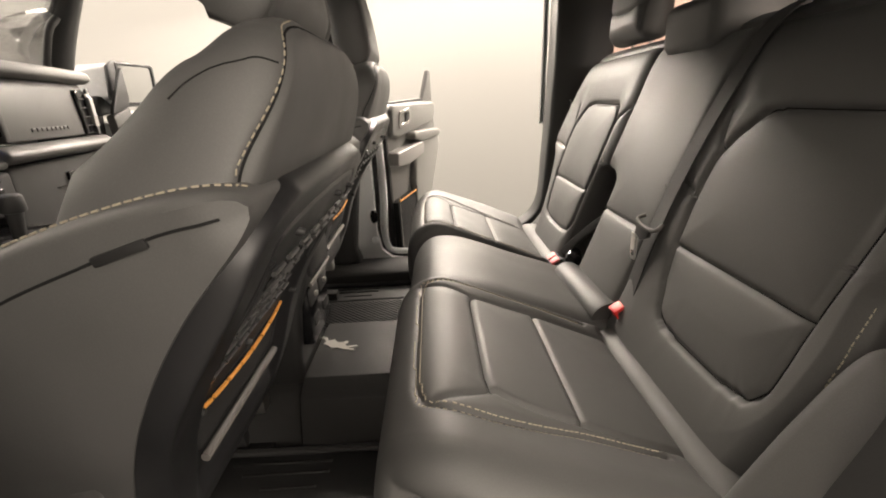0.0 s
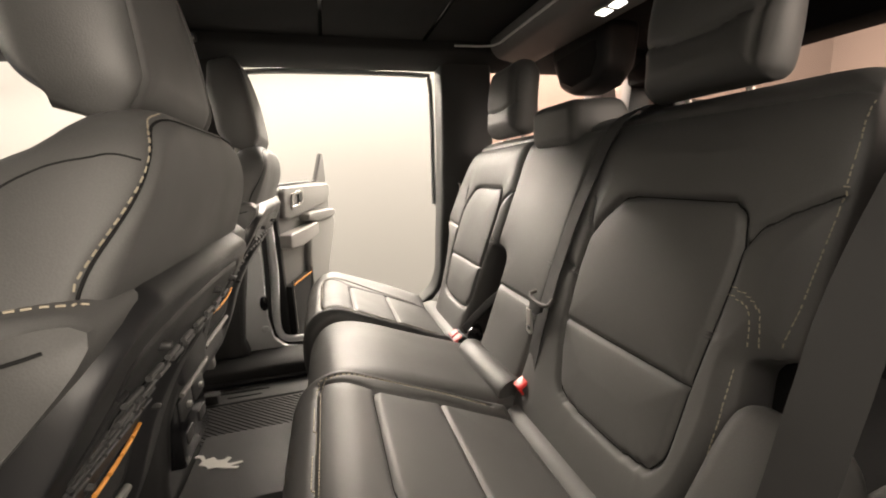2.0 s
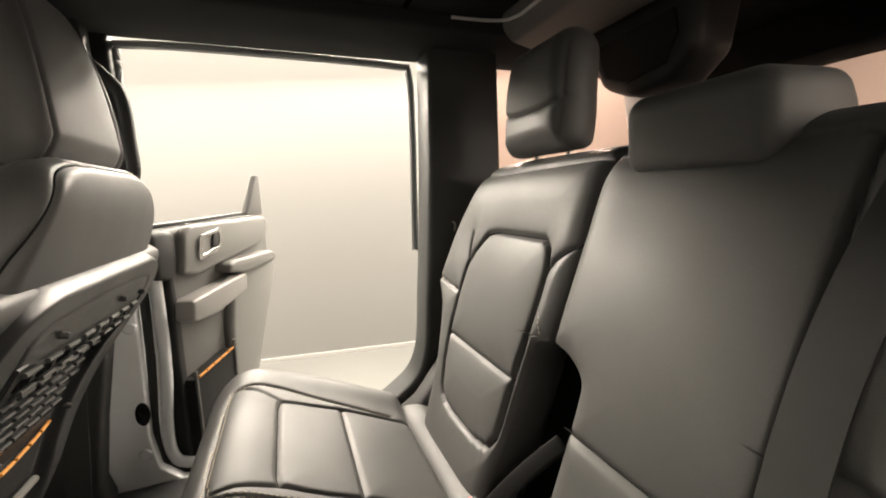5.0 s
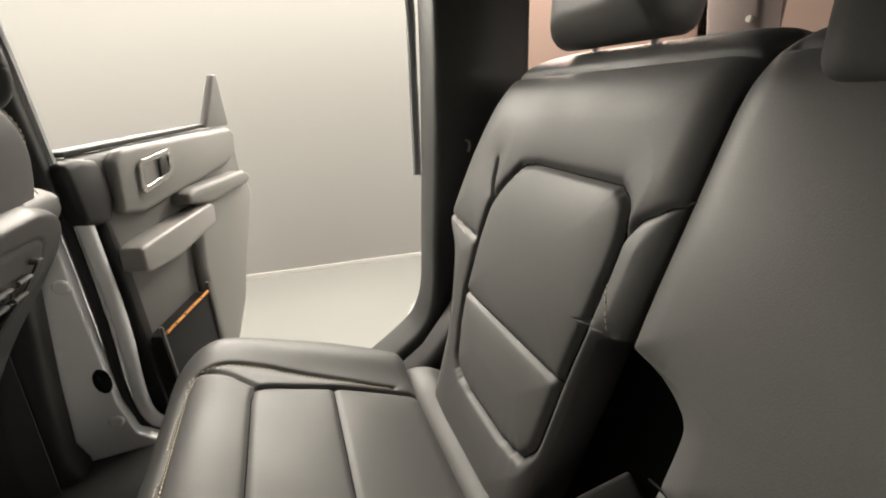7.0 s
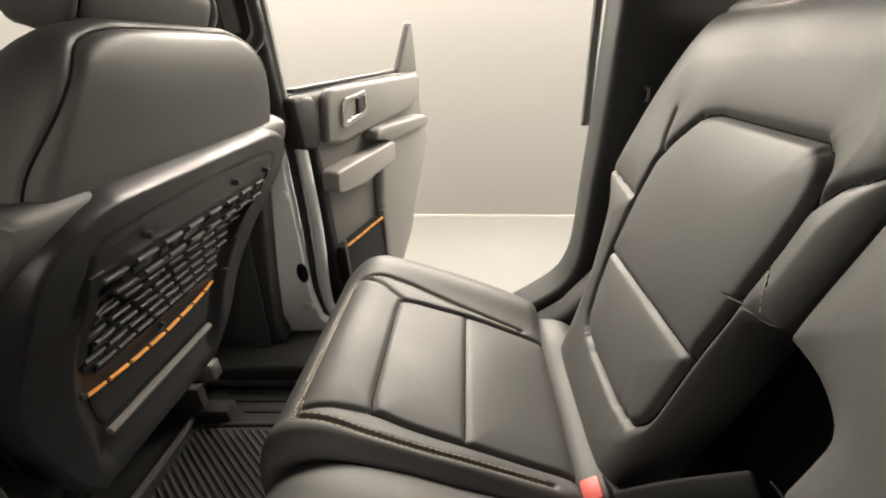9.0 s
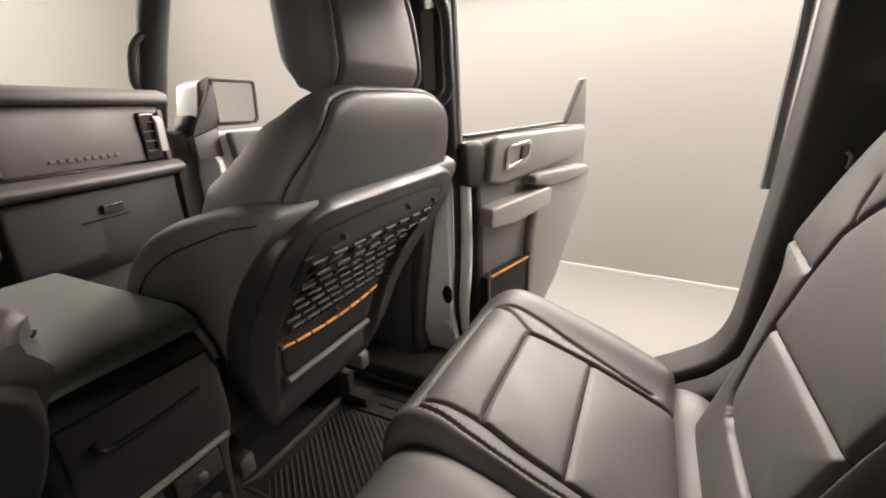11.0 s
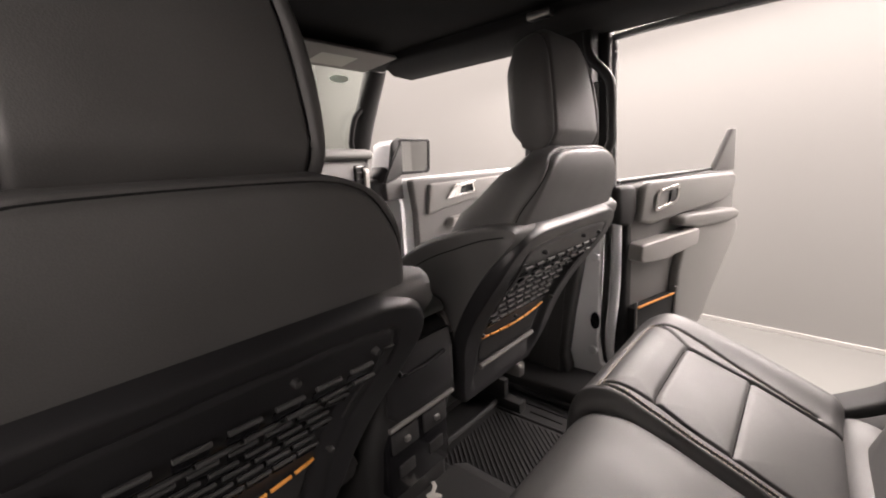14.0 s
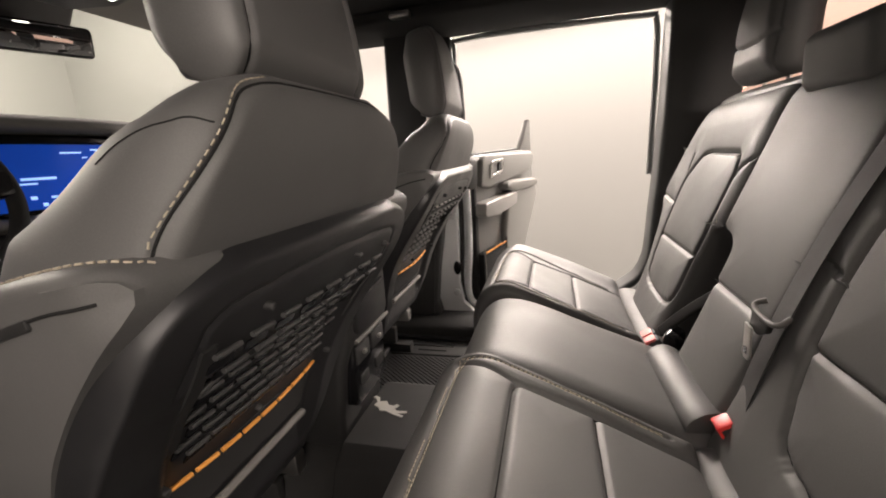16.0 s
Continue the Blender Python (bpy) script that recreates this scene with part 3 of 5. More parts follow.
def cushion(owner, c, mir):
    """One outer rear cushion: u grows towards the door."""
    lines = [
        (loop_line([(0.222, 1.02), (0.222, 0.85), (0.228, 0.77), (0.25, 0.757), (0.46, 0.757), (0.488, 0.766), (0.500, 0.82), (0.505, 0.93), (0.50, 1.02)], 6), 0.0042, 0.0065),
        ([(0.225, 0.876), (0.502, 0.876)], 0.0042, 0.0045),
        (loop_line([(0.196, 0.98), (0.192, 0.80), (0.198, 0.70), (0.225, 0.684), (0.36, 0.682), (0.50, 0.684), (0.538, 0.702), (0.545, 0.76), (0.530, 0.86), (0.518, 0.98)], 6), 0.0035, 0.004),
        ([(0.215, 0.692), (0.228, 0.765)], 0.004, 0.004),
        ([(0.488, 0.766), (0.530, 0.694)], 0.004, 0.004),
    ]

    def swell(u, f):
        bol = 0.016 * np.exp(-((u - 0.60) / 0.045) ** 2) * np.clip((f - 0.35) * 3, 0, 1)
        return bol + 0.010 * np.exp(-((u - 0.185) / 0.025) ** 2) * np.clip((f - 0.3) * 3, 0, 1)
    pad = Pad(CUSH, "x", [(0.70, 0.166), (1.03, 0.166)], [(0.66, 0.60), (0.70, 0.635), (0.80, 0.655), (0.95, 0.665), (1.03, 0.64)], 0.020, 0.05, 0.035, 1, lines, 0.0045, swell, 0, mir)
    ob = part_of("cushion", pad.mesh(210, 240), LEATHER, owner, "dark charcoal leather seat cushion with sewn panels")
    seam_lines(pad, [ln for ln, w, d in lines[:2]], ob)
    seam = [(0.200, 0.97), (0.196, 0.80), (0.203, 0.705), (0.228, 0.689), (0.36, 0.687), (0.50, 0.689), (0.531, 0.704), (0.538, 0.76), (0.524, 0.86), (0.513, 0.97)]
    seam2 = [(0.194, 0.97), (0.190, 0.80), (0.196, 0.700), (0.222, 0.683), (0.36, 0.681), (0.504, 0.683), (0.538, 0.700), (0.545, 0.76), (0.531, 0.86), (0.520, 0.97)]
    stitch(stitches(pad, [loop_line(seam, 8), loop_line(seam2, 8)]), ob, "double row of beige stitching")
    roll = Pad([(1.022, 0.845), (1.04, 0.872), (1.07, 0.878), (1.10, 0.868)], "x", [(1.03, 0.175), (1.1, 0.175)], [(1.03, 0.60), (1.1, 0.56)], 0.010, 0.03, 0.02, 1, (), 0.0, None, 0, mir)
    part_of("seat_roll", roll.mesh(50, 24), LEATHER, owner, "leather strip behind the cushion")
    return pad


PANEL = eased([(0.254, 1.305), (0.230, 1.290), (0.220, 1.255), (0.218, 1.207), (0.223, 1.085), (0.221, 0.985), (0.236, 0.960), (0.27, 0.953), (0.42, 0.953), (0.455, 0.968), (0.482, 1.02), (0.500, 1.077), (0.511, 1.16), (0.511, 1.225), (0.488, 1.262), (0.448, 1.303)])
NEXT = -0.735         # from the single seat's panel to the one of the double seat


def seat_lines():
    return [
        (PANEL, 0.0050, 0.0075),
        ([(0.224, 1.077), (0.498, 1.077)], 0.0045, 0.0045),
        ([(0.218, 1.250), (0.205, 1.274), (0.180, 1.293), (0.138, 1.315)], 0.004, 0.005),
        ([(0.507, 1.236), (0.522, 1.262), (0.531, 1.296)], 0.004, 0.005),
        ([(0.524, 1.166), (0.66, 1.178)], 0.004, 0.005),
        ([(0.60, 1.421), (0.16, 1.428)], 0.004, 0.006),
    ]


def headrest(owner, y, x, z0, z1, half, thick=0.052, label="dark charcoal leather headrest on two posts", posts=True, crease=True):
    h = z1 - z0
    prof = [(x - 0.004, z0), (x + 0.002, z0 + 0.25 * h), (x + 0.006, z0 + 0.6 * h), (x + 0.022, z1)]
    lines = [([(-half, z0 + 0.42 * h), (-half * 0.4, z0 + 0.36 * h), (half * 0.4, z0 + 0.36 * h), (half, z0 + 0.42 * h)], 0.004, 0.006)] if crease else []
    lines += [([(s * half * 0.80, z0), (s * half * 0.86, z0 + h * 0.5), (s * half * 0.80, z1)], 0.0035, 0.005) for s in (1, -1)]
    w = [(z0, half * 0.86), (z0 + 0.10 * h, half * 0.97), (z0 + 0.45 * h, half), (z0 + 0.8 * h, half * 0.95), (z0 + 0.93 * h, half * 0.86), (z1, half * 0.70)]
    pad = Pad(prof, "z", [(k, -q) for k, q in w], w, thick, thick, thick * 0.9, 1, lines, 0.004, None, y)
    ob = part_of("headrest", pad.mesh(64, 64), LEATHER, owner, label)
    if posts:
        for s in (-0.055, 0.055):
            part("post", cylinder((x + 0.02, y + s, z0 - 0.055), (x + 0.012, y + s, z0 + 0.03), 0.0055, sides=12), STEEL, ob, "steel headrest post")
            part("post_collar", cylinder((x + 0.02, y + s, z0 - 0.045), (x + 0.02, y + s, z0 - 0.014), 0.021, 0.014, 16, 0.003), PLASTIC, ob, "black plastic collar")
    return ob


seat40 = thing("rear_bench", (0.9, 0.40, 0.78), "charcoal leather rear single seat with headrest beside the open door", "seat")
cushion(seat40, 0.37, 1)
back40 = Pad(BACK, "z", [(0.80, 0.212), (1.03, 0.205), (1.12, 0.205), (1.143, 0.203), (1.156, 0.188), (1.173, 0.170), (1.40, 0.168), (1.44, 0.175)],
             [(0.80, 0.49), (0.97, 0.520), (1.06, 0.560), (1.12, 0.600), (1.150, 0.640), (1.18, 0.655), (1.30, 0.640), (1.38, 0.61), (1.42, 0.585), (1.44, 0.55)], 0.012, 0.09, 0.030, 1, seat_lines(), 0.008)
b40 = part_of("backrest", back40.mesh(220, 280), LEATHER, seat40, "charcoal leather backrest with a sewn centre panel")
seam_lines(back40, [ln for ln, w, d in seat_lines()[:4]], b40)
stitch(stitches(back40, [[(0.560, 1.170), (0.640, 1.179)], [(0.560, 1.160), (0.640, 1.169)], loop_line([(0.217, 1.202), (0.204, 1.191), (0.195, 1.174), (0.192, 1.160)], 5)]), b40, "beige stitching")
# Board added behind the seat; it blocks light so the gap stays dark.
part("seat_board", slab([(1.150, 0.69), (1.17, 0.69), (1.44, 1.41), (1.42, 1.43), (1.40, 1.43)], "y", 0.115, 0.60, 0.006), FABRIC, seat40, "black carpeted seat back board, added to keep the gap dark")
headrest(seat40, 0.390, 1.316, 1.464, 1.685, 0.116, 0.050)

seat60 = thing("rear_bench", (0.9, -0.25, 0.78), "charcoal leather rear double seat with two headrests", "seat")
cushion(seat60, -0.37, -1)
mid = Pad([(0.685, 0.72), (0.668, 0.80), (0.662, 0.88), (0.668, 0.935), (0.695, 0.972), (0.74, 0.978), (0.80, 0.962), (0.88, 0.930), (0.96, 0.90), (1.05, 0.868), (1.10, 0.86)], "x", [(0.70, -0.172), (1.1, -0.172)], [(0.70, 0.172), (1.1, 0.172)], 0.018, 0.05, 0.05, 1, (), 0.004)
part_of("centre_cushion", mid.mesh(70, 110), LEATHER, seat60, "smooth charcoal leather centre cushion")
lines60 = [([(min(u + NEXT, -0.156), k) for u, k in ln], w, d) for ln, w, d in seat_lines()[:5]] + [([(-0.60, 1.421), (0.14, 1.428)], 0.004, 0.006)] + [([(-0.150, 0.85), (-0.150, 1.435)], 0.006, 0.012), ([(-0.15, 1.067), (0.13, 1.067)], 0.0045, 0.007)]
back60 = Pad(BACK, "z", [(0.80, -0.53), (0.93, -0.555), (1.05, -0.572), (1.10, -0.566), (1.128, -0.562), (1.140, -0.574), (1.150, -0.602), (1.18, -0.608), (1.30, -0.607), (1.38, -0.601), (1.42, -0.585), (1.44, -0.55)],
             [(0.80, 0.078), (1.0, 0.078), (1.10, 0.080), (1.132, 0.086), (1.149, 0.112), (1.161, 0.150), (1.176, 0.160), (1.40, 0.160), (1.44, 0.155)], 0.012, 0.09, 0.030, 1, lines60, 0.008)
b60 = part_of("backrest", back60.mesh(360, 280), LEATHER, seat60, "charcoal leather double backrest with sewn panels")
seam_lines(back60, [[(min(u + NEXT, -0.156), k) for u, k in ln] for ln, w, d in seat_lines()[:4]] + [[(-0.15, 1.067), (0.09, 1.067)]], b60)
stitch(stitches(back60, [loop_line([(-0.52, 1.205), (-0.548, 1.199), (-0.566, 1.186), (-0.573, 1.168), (-0.575, 1.150)], 6), loop_line([(-0.52, 1.196), (-0.545, 1.190), (-0.558, 1.178), (-0.563, 1.162), (-0.564, 1.148)], 6), [(-0.588, 1.41), (-0.5945, 1.37), (-0.599, 1.30), (-0.599, 1.20), (-0.596, 1.160)], [(-0.556, 1.118), (-0.562, 1.06), (-0.562, 1.0), (-0.55, 0.93)]]), b60, "beige stitching")
# Same added board behind the double seat, to keep its gap dark.
part("seat_board", slab([(1.150, 0.69), (1.17, 0.69), (1.44, 1.41), (1.42, 1.43), (1.40, 1.43)], "y", -0.60, 0.112, 0.006), FABRIC, seat60, "black carpeted seat back board, added to keep the gap dark")
headrest(seat60, -0.347, 1.316, 1.464, 1.69, 0.118, 0.050)
part("headrest", bevelled(slab([(1.240, 1.405), (1.236, 1.505), (1.375, 1.512), (1.40, 1.47), (1.40, 1.40)], "y", -0.082, 0.106, 0.0), 0.030, 6), LEATHER, seat60, "low charcoal leather centre headrest")
part("side_pad", rolled([(0.985, 0.85), (1.030, 0.945), (1.066, 1.013), (1.112, 1.086), (1.138, 1.102), (1.168, 1.09), (1.20, 1.04), (1.21, 0.92), (1.19, 0.85)], -0.575, -0.672, 0.022), LEATHER, seat60, "leather pad beside the backrest")

# ---- front seats ----


def front_seat(c, label):
    """A front seat seen from behind; c: its middle across the car."""
    seat = thing("front_seat", (0.1, c, 0.60), label, "seat")
    prof = [(0.270, 0.80), (0.305, 0.92), (0.345, 1.03), (0.395, 1.13), (0.455, 1.22), (0.498, 1.285), (0.528, 1.35), (0.543, 1.40), (0.538, 1.445)]
    wide = [(0.80, 0.18), (0.92, 0.215), (1.05, 0.232), (1.15, 0.244), (1.24, 0.249), (1.285, 0.247), (1.305, 0.240), (1.33, 0.229), (1.36, 0.217), (1.39, 0.203), (1.415, 0.182), (1.433, 0.147), (1.445, 0.10)]
    half_edge = [(0.226, 1.25), (0.2245, 1.30), (0.2165, 1.336), (0.193, 1.376), (0.165, 1.4045), (0.138, 1.4215), (0.08, 1.430)]
    edge = loop_line([(-a, b) for a, b in half_edge] + half_edge[::-1], 5)
    body = Pad(prof, "z", [(k, -q) for k, q in wide], wide, 0.042, 0.085, 0.026, -1, [(edge, 0.0032, 0.0045)], 0.003, lambda u, f: -0.03 * np.clip((0.785 - f) * 25, 0, 1), c, 1,
               lambda u, f: -0.055 * np.clip((f - 0.76) / 0.24, 0, 1))
    bo = part_of("backrest", body.mesh(170, 190), LEATHER, seat, "charcoal leather backrest")
    seam_lines(body, [edge[6:-6]], bo)
    stitch(stitches(body, [loop_line([(s * 0.2225, 1.328), (s * 0.2195, 1.3365), (s * 0.1965, 1.3785), (s * 0.1685, 1.4075), (s * 0.141, 1.425), (s * 0.11, 1.4335)], 6) for s in (1 if c > 0 else -1,)]), bo, "beige stitching")
    # pleat that arcs over the outer shoulder; a dark tube draws its crease shade
    me = bo.data
    hide = BVHTree.FromPolygons([v.co.copy() for v in me.vertices], [tuple(p.vertices) for p in me.polygons])
    s = 1 if c > 0 else -1
    arc = [hide.find_nearest(Vector((x, c + s * u, z)))[0] for x, u, z in spline([(0.586, 0.186, 1.401), (0.575, 0.200, 1.410), (0.561, 0.213, 1.413), (0.540, 0.215, 1.409), (0.518, 0.215, 1.396), (0.500, 0.217, 1.378)], 36)]
    arc = [arc[0]] + [(a + b + d) / 3 for a, b, d in zip(arc, arc[1:], arc[2:])] + [arc[-1]]
    part("shoulder_pleat", tube([tuple(p) for p in arc], 0.0008, 6, 60), LEATHER_SEAM, bo, "pleat over the shoulder, its crease shade drawn dark")
    # hard panel on the back
    pp = [(0.298, 0.86), (0.333, 0.95), (0.362, 1.04), (0.402, 1.12), (0.460, 1.205), (0.488, 1.245), (0.510, 1.285), (0.528, 1.322)]
    pw = [(0.86, 0.155), (0.93, 0.195), (1.03, 0.230), (1.10, 0.250), (1.17, 0.262), (1.235, 0.264), (1.270, 0.258), (1.295, 0.241), (1.312, 0.212), (1.322, 0.165)]

    def dish(u, f):
        w = 0.150 + 0.062 * f
        inside = np.clip((w - np.abs(u)) / 0.030, 0, 1) * np.clip((f - 0.05) * 9, 0, 1) * np.clip((0.80 - f) * 9, 0, 1)
        return -0.017 * inside * inside * (3 - 2 * inside)
    groove = loop_line([(-0.205, 1.225), (-0.198, 1.262), (-0.172, 1.283), (0.0, 1.290), (0.172, 1.283), (0.198, 1.262), (0.205, 1.225)], 6)
    shell = Pad(pp, "z", [(k, -q) for k, q in pw], pw, 0.056, 0.02, 0.012, -1, [(groove, 0.0030, 0.0030)], 0.0, dish, c)
    so = part_of("back_panel", shell.mesh(140, 140), SHELL, seat, "black plastic back panel with a webbing grid")
    # grid of short raised bars
    for r in range(8):
        z = 1.248 - 0.0232 * r
        half = 0.182 - 0.006 * r
        n = 8
        for i in range(n):
            u = -half + 2 * half * (i + (0.72 if r % 2 else 0.28)) / n
            p = shell.on([u - 0.0155, u + 0.0155], [z, z - 0.001], 0.0045)
            part("grid_bar", cylinder(Vector(p[0]), Vector(p[1]), 0.0030, sides=8), GRIDGREY, so)
            # Black strips draw the shade in the gaps between the bars.
            p = shell.on([u - 0.0150, u, u + 0.0150], [z - 0.0112] * 3, 0.0022)
            part("grid_slot_shade", ribbon([p[0], p[1], p[2]], (0.55, 0, 1), 0.010, 0.002, 4), GLOSS, so)
    for q in (1, -1):
        sl = shell.on([q * 0.176, q * 0.182, q * 0.187, q * 0.190], [1.135, 1.18, 1.22, 1.256], 0.0012)
        part("side_slot", ribbon([tuple(p) for p in sl], (0, 1, 0), 0.016, 0.003, 14), RUBBER, so, "dark slot beside the grid")
    for u, z in ((-0.125, 1.268), (0.06, 1.270), (0.165, 1.262), (-0.160, 1.065), (0.0, 1.052), (0.165, 1.065)):
        p = Vector(shell.on([u], [z], 0.0)[0])
        part("stud", cylinder(p - Vector((0.004, 0, 0)), p + Vector((0.008, 0, -0.003)), 0.0055, 0.004, 12, 0.001), PLASTIC, so)
    # pocket cloth, orange strap and lower bar
    cl = [(0.955, 0.130), (0.98, 0.14), (1.035, 0.150)]
    cloth = Pad([(0.339, 0.955), (0.350, 0.99), (0.366, 1.04)], "z", [(k, -q) for k, q in cl], cl, 0.037, 0.0, 0.012, -1, (), 0.0, None, c)
    part_of("pocket", cloth.mesh(40, 24), FABRIC, so, "black cloth pocket")
    n = 8
    for i in range(n):
        u0, u1 = -0.150 + 0.3 * (i + 0.07) / n, -0.150 + 0.3 * (i + 0.90) / n
        us = np.linspace(u0, u1, 4)
        pts = [cloth.place(np.array([u]), np.array([cloth.s[-1]]), np.array([0.043 - 0.25 * u * u]))[0] + np.array([0, 0, 0.25 * u * u - 0.006]) for u in us]
        part("strap_segment", tube(pts, 0.0029, 8, 5), ORANGE, so, "orange elastic strap")
    bar = [cloth.place(np.array([u]), np.array([0.0]), np.array([0.044]))[0] for u in (-0.125, -0.115, 0.0, 0.115, 0.125)]
    part("lower_bar", tube(bar, 0.0065, 8, 20), TRIM_GREY, so, "grey bar along the pocket")
    # side bolsters with a rolled top, a stitched seam and a lower side panel
    crest = [(0.576, 1.302), (0.566, 1.317), (0.515, 1.314), (0.470, 1.304), (0.420, 1.292), (0.360, 1.272), (0.290, 1.235), (0.225, 1.17), (0.165, 1.08), (0.14, 1.0), (0.16, 0.90)]
    rear = [(0.290, 0.86), (0.352, 0.96), (0.398, 1.054), (0.456, 1.152), (0.510, 1.226), (0.540, 1.256), (0.572, 1.286)]
    skirt = [(0.545, 1.292), (0.520, 1.288), (0.495, 1.282), (0.446, 1.265), (0.369, 1.236), (0.30, 1.195), (0.24, 1.13), (0.195, 1.05)]
    out = 1 if c > 0 else -1
    pwz = np.array(pw).T

    def tuck(x, z, u):
        """Draws the bolster in towards the cushion along the shell's flank."""
        top = min(0.268, float(np.interp(z, *pwz)) + 0.004) if z < 1.24 else 0.268
        lean = 0.022 * min(max((x - 0.535) / 0.035, 0), 1) * min(max((z - 1.26) / 0.03, 0), 1)
        return u - (0.268 - top + lean) * min(max((u - 0.168) / 0.07, 0), 1)
    for q in (1, -1):
        bb = rolled(crest + rear, c + q * 0.168, c + q * 0.268, 0.013, square=rear[0])
        for v in bb.verts:
            v.co.y = c + q * tuck(v.co.x, v.co.z, abs(v.co.y - c))
        skin = BVHTree.FromBMesh(bb)
        bl = part("bolster", bb, LEATHER, seat, "charcoal leather side bolster with a stitched seam")
        part("side_seam", tube([(x, c + q * (tuck(x, z, 0.268) + 0.0003), z) for x, z in spline(skirt, 40)], 0.0012, 8, 60), LEATHER_SEAM, bl, "dark seam along the bolster side")
        if q != out:
            continue
        part("pull_tab", moved(box(-0.022, 0.022, -0.0020, 0.0020, -0.0045, 0.0035, 0.0016), Matrix.Translation((0.474, c + q * (tuck(0.474, 1.274, 0.268) + 0.001), 1.274)) @ Matrix.Rotation(radians(-17), 4, "Y")), RUBBER, bl, "small black pull tab in the seam")
        top = np.array(spline([(0.562, 0.225, 1.3145), (0.545, 0.238, 1.312), (0.515, 0.248, 1.308), (0.48, 0.253, 1.301), (0.42, 0.260, 1.288), (0.36, 0.262, 1.268), (0.29, 0.262, 1.228), (0.225, 0.262, 1.165)], 500))
        way = np.r_[0, np.cumsum(np.linalg.norm(np.diff(top, axis=0), axis=1))]
        sb = bmesh.new()
        for i in range(int((way[-1] - 0.02) / 0.0078)):
            ends = []
            for k in (0.002 + i * 0.0078, 0.002 + i * 0.0078 + 0.0050):
                x, u, z = top[int(np.searchsorted(way, k))]
                p, nrm = skin.find_nearest(Vector((x, c + q * u, z + 0.006)))[:2]
                ends.append(tuple(p + 0.0009 * nrm))
            tb = tube(ends, 0.0009, 5)
            me = bpy.data.meshes.new("tmp")
            tb.to_mesh(me)
            tb.free()
            sb.from_mesh(me)
            bpy.data.meshes.remove(me)
        stitch(sb, bl, "beige stitching on the bolster")
    # headrest
    hr = [(0.503, 1.443), (0.508, 1.460), (0.504, 1.51), (0.497, 1.56), (0.485, 1.615), (0.466, 1.655)]
    hw = [(1.443, 0.120), (1.450, 0.130), (1.47, 0.136), (1.52, 0.136), (1.57, 0.130), (1.61, 0.116), (1.64, 0.093), (1.655, 0.060)]
    seam_h = [[(q * 0.104, 1.447), (q * 0.102, 1.50), (q * 0.094, 1.57), (q * 0.080, 1.625), (q * 0.066, 1.652)] for q in (1, -1)]
    hp = Pad(hr, "z", [(k, -q) for k, q in hw], hw, 0.057, 0.032, 0.030, -1, [(loop_line(ln, 6), 0.004, 0.005) for ln in seam_h], 0.004, None, c, 1, lambda u, f: -0.036 * np.clip((0.22 - f) / 0.22, 0, 1) ** 2 - 0.02 * np.clip((f - 0.7) / 0.3, 0, 1))
    ho = part_of("headrest", hp.mesh(110, 100), LEATHER, seat, "charcoal leather headrest")
    seam_lines(hp, [loop_line(ln, 6) for ln in seam_h], ho)
    for s in (-0.06, 0.06):
        part("post", cylinder((0.505, c + s, 1.40), (0.505, c + s, 1.47), 0.006, sides=12), STEEL, ho, "steel headrest post")
    # cushion and side cover
    cu = [(0.36, 0.93), (0.28, 0.945), (0.10, 0.965), (-0.06, 0.985), (-0.14, 0.98), (-0.17, 0.93), (-0.165, 0.86)]
    cp = Pad(cu[::-1], "x", [(-0.10, -0.25), (0.3, -0.25)], [(-0.10, 0.25), (0.3, 0.25)], 0.02, 0.06, 0.04, 1, [([(s * 0.16, -0.10), (s * 0.16, 0.34)], 0.005, 0.008) for s in (1, -1)], 0.006, lambda u, f: 0.03 * np.exp(-((np.abs(u) - 0.21) / 0.04) ** 2), c)
    part_of("cushion", cp.mesh(70, 70), LEATHER, seat, "charcoal leather front cushion")
    part("seat_base", slab([(-0.10, 0.70), (-0.12, 0.90), (0.27, 0.90), (0.25, 0.80), (0.20, 0.70)], "y", c - 0.21, c + 0.21, 0.02), RUBBER, seat, "black plastic seat base")
    for s in (-0.19, 0.19):
        part("rail", box(-0.15, 0.31, c + s - 0.02, c + s + 0.02, 0.62, 0.66, 0.004), RUBBER, seat, "black seat rail")
        part("rail_end", box(0.215, 0.312, c + s - 0.018, c + s + 0.014, 0.752, 0.798, 0.006), STEEL, seat, "dull steel bracket at the end of the rail")
        part("rail_leg", box(-0.05, 0.25, c + s - 0.012, c + s + 0.012, 0.655, 0.72, 0.003), PLASTIC, seat)
    return seat


front_seat(0.368, "charcoal leather front passenger seat with a webbing grid on its back")
drv = front_seat(-0.368, "charcoal leather driver seat with a webbing grid on its back")
drv.location += Vector((0.014, 0, -0.022))

# ---- rear door, open ----
DOOR = Matrix(((0.358, 0.934, 0, 0.43), (0.934, -0.358, 0, 0.86), (0, 0, 1, 0), (0, 0, 0, 1)))   # s along the door, n towards the seats, z


def dslab(poly, n0, n1, bevel=0.006, seg=3):
    b = slab(poly, "y", n0, n1, bevel, seg)
    moved(b, DOOR)
    bmesh.ops.recalc_face_normals(b, faces=b.faces[:])
    return b


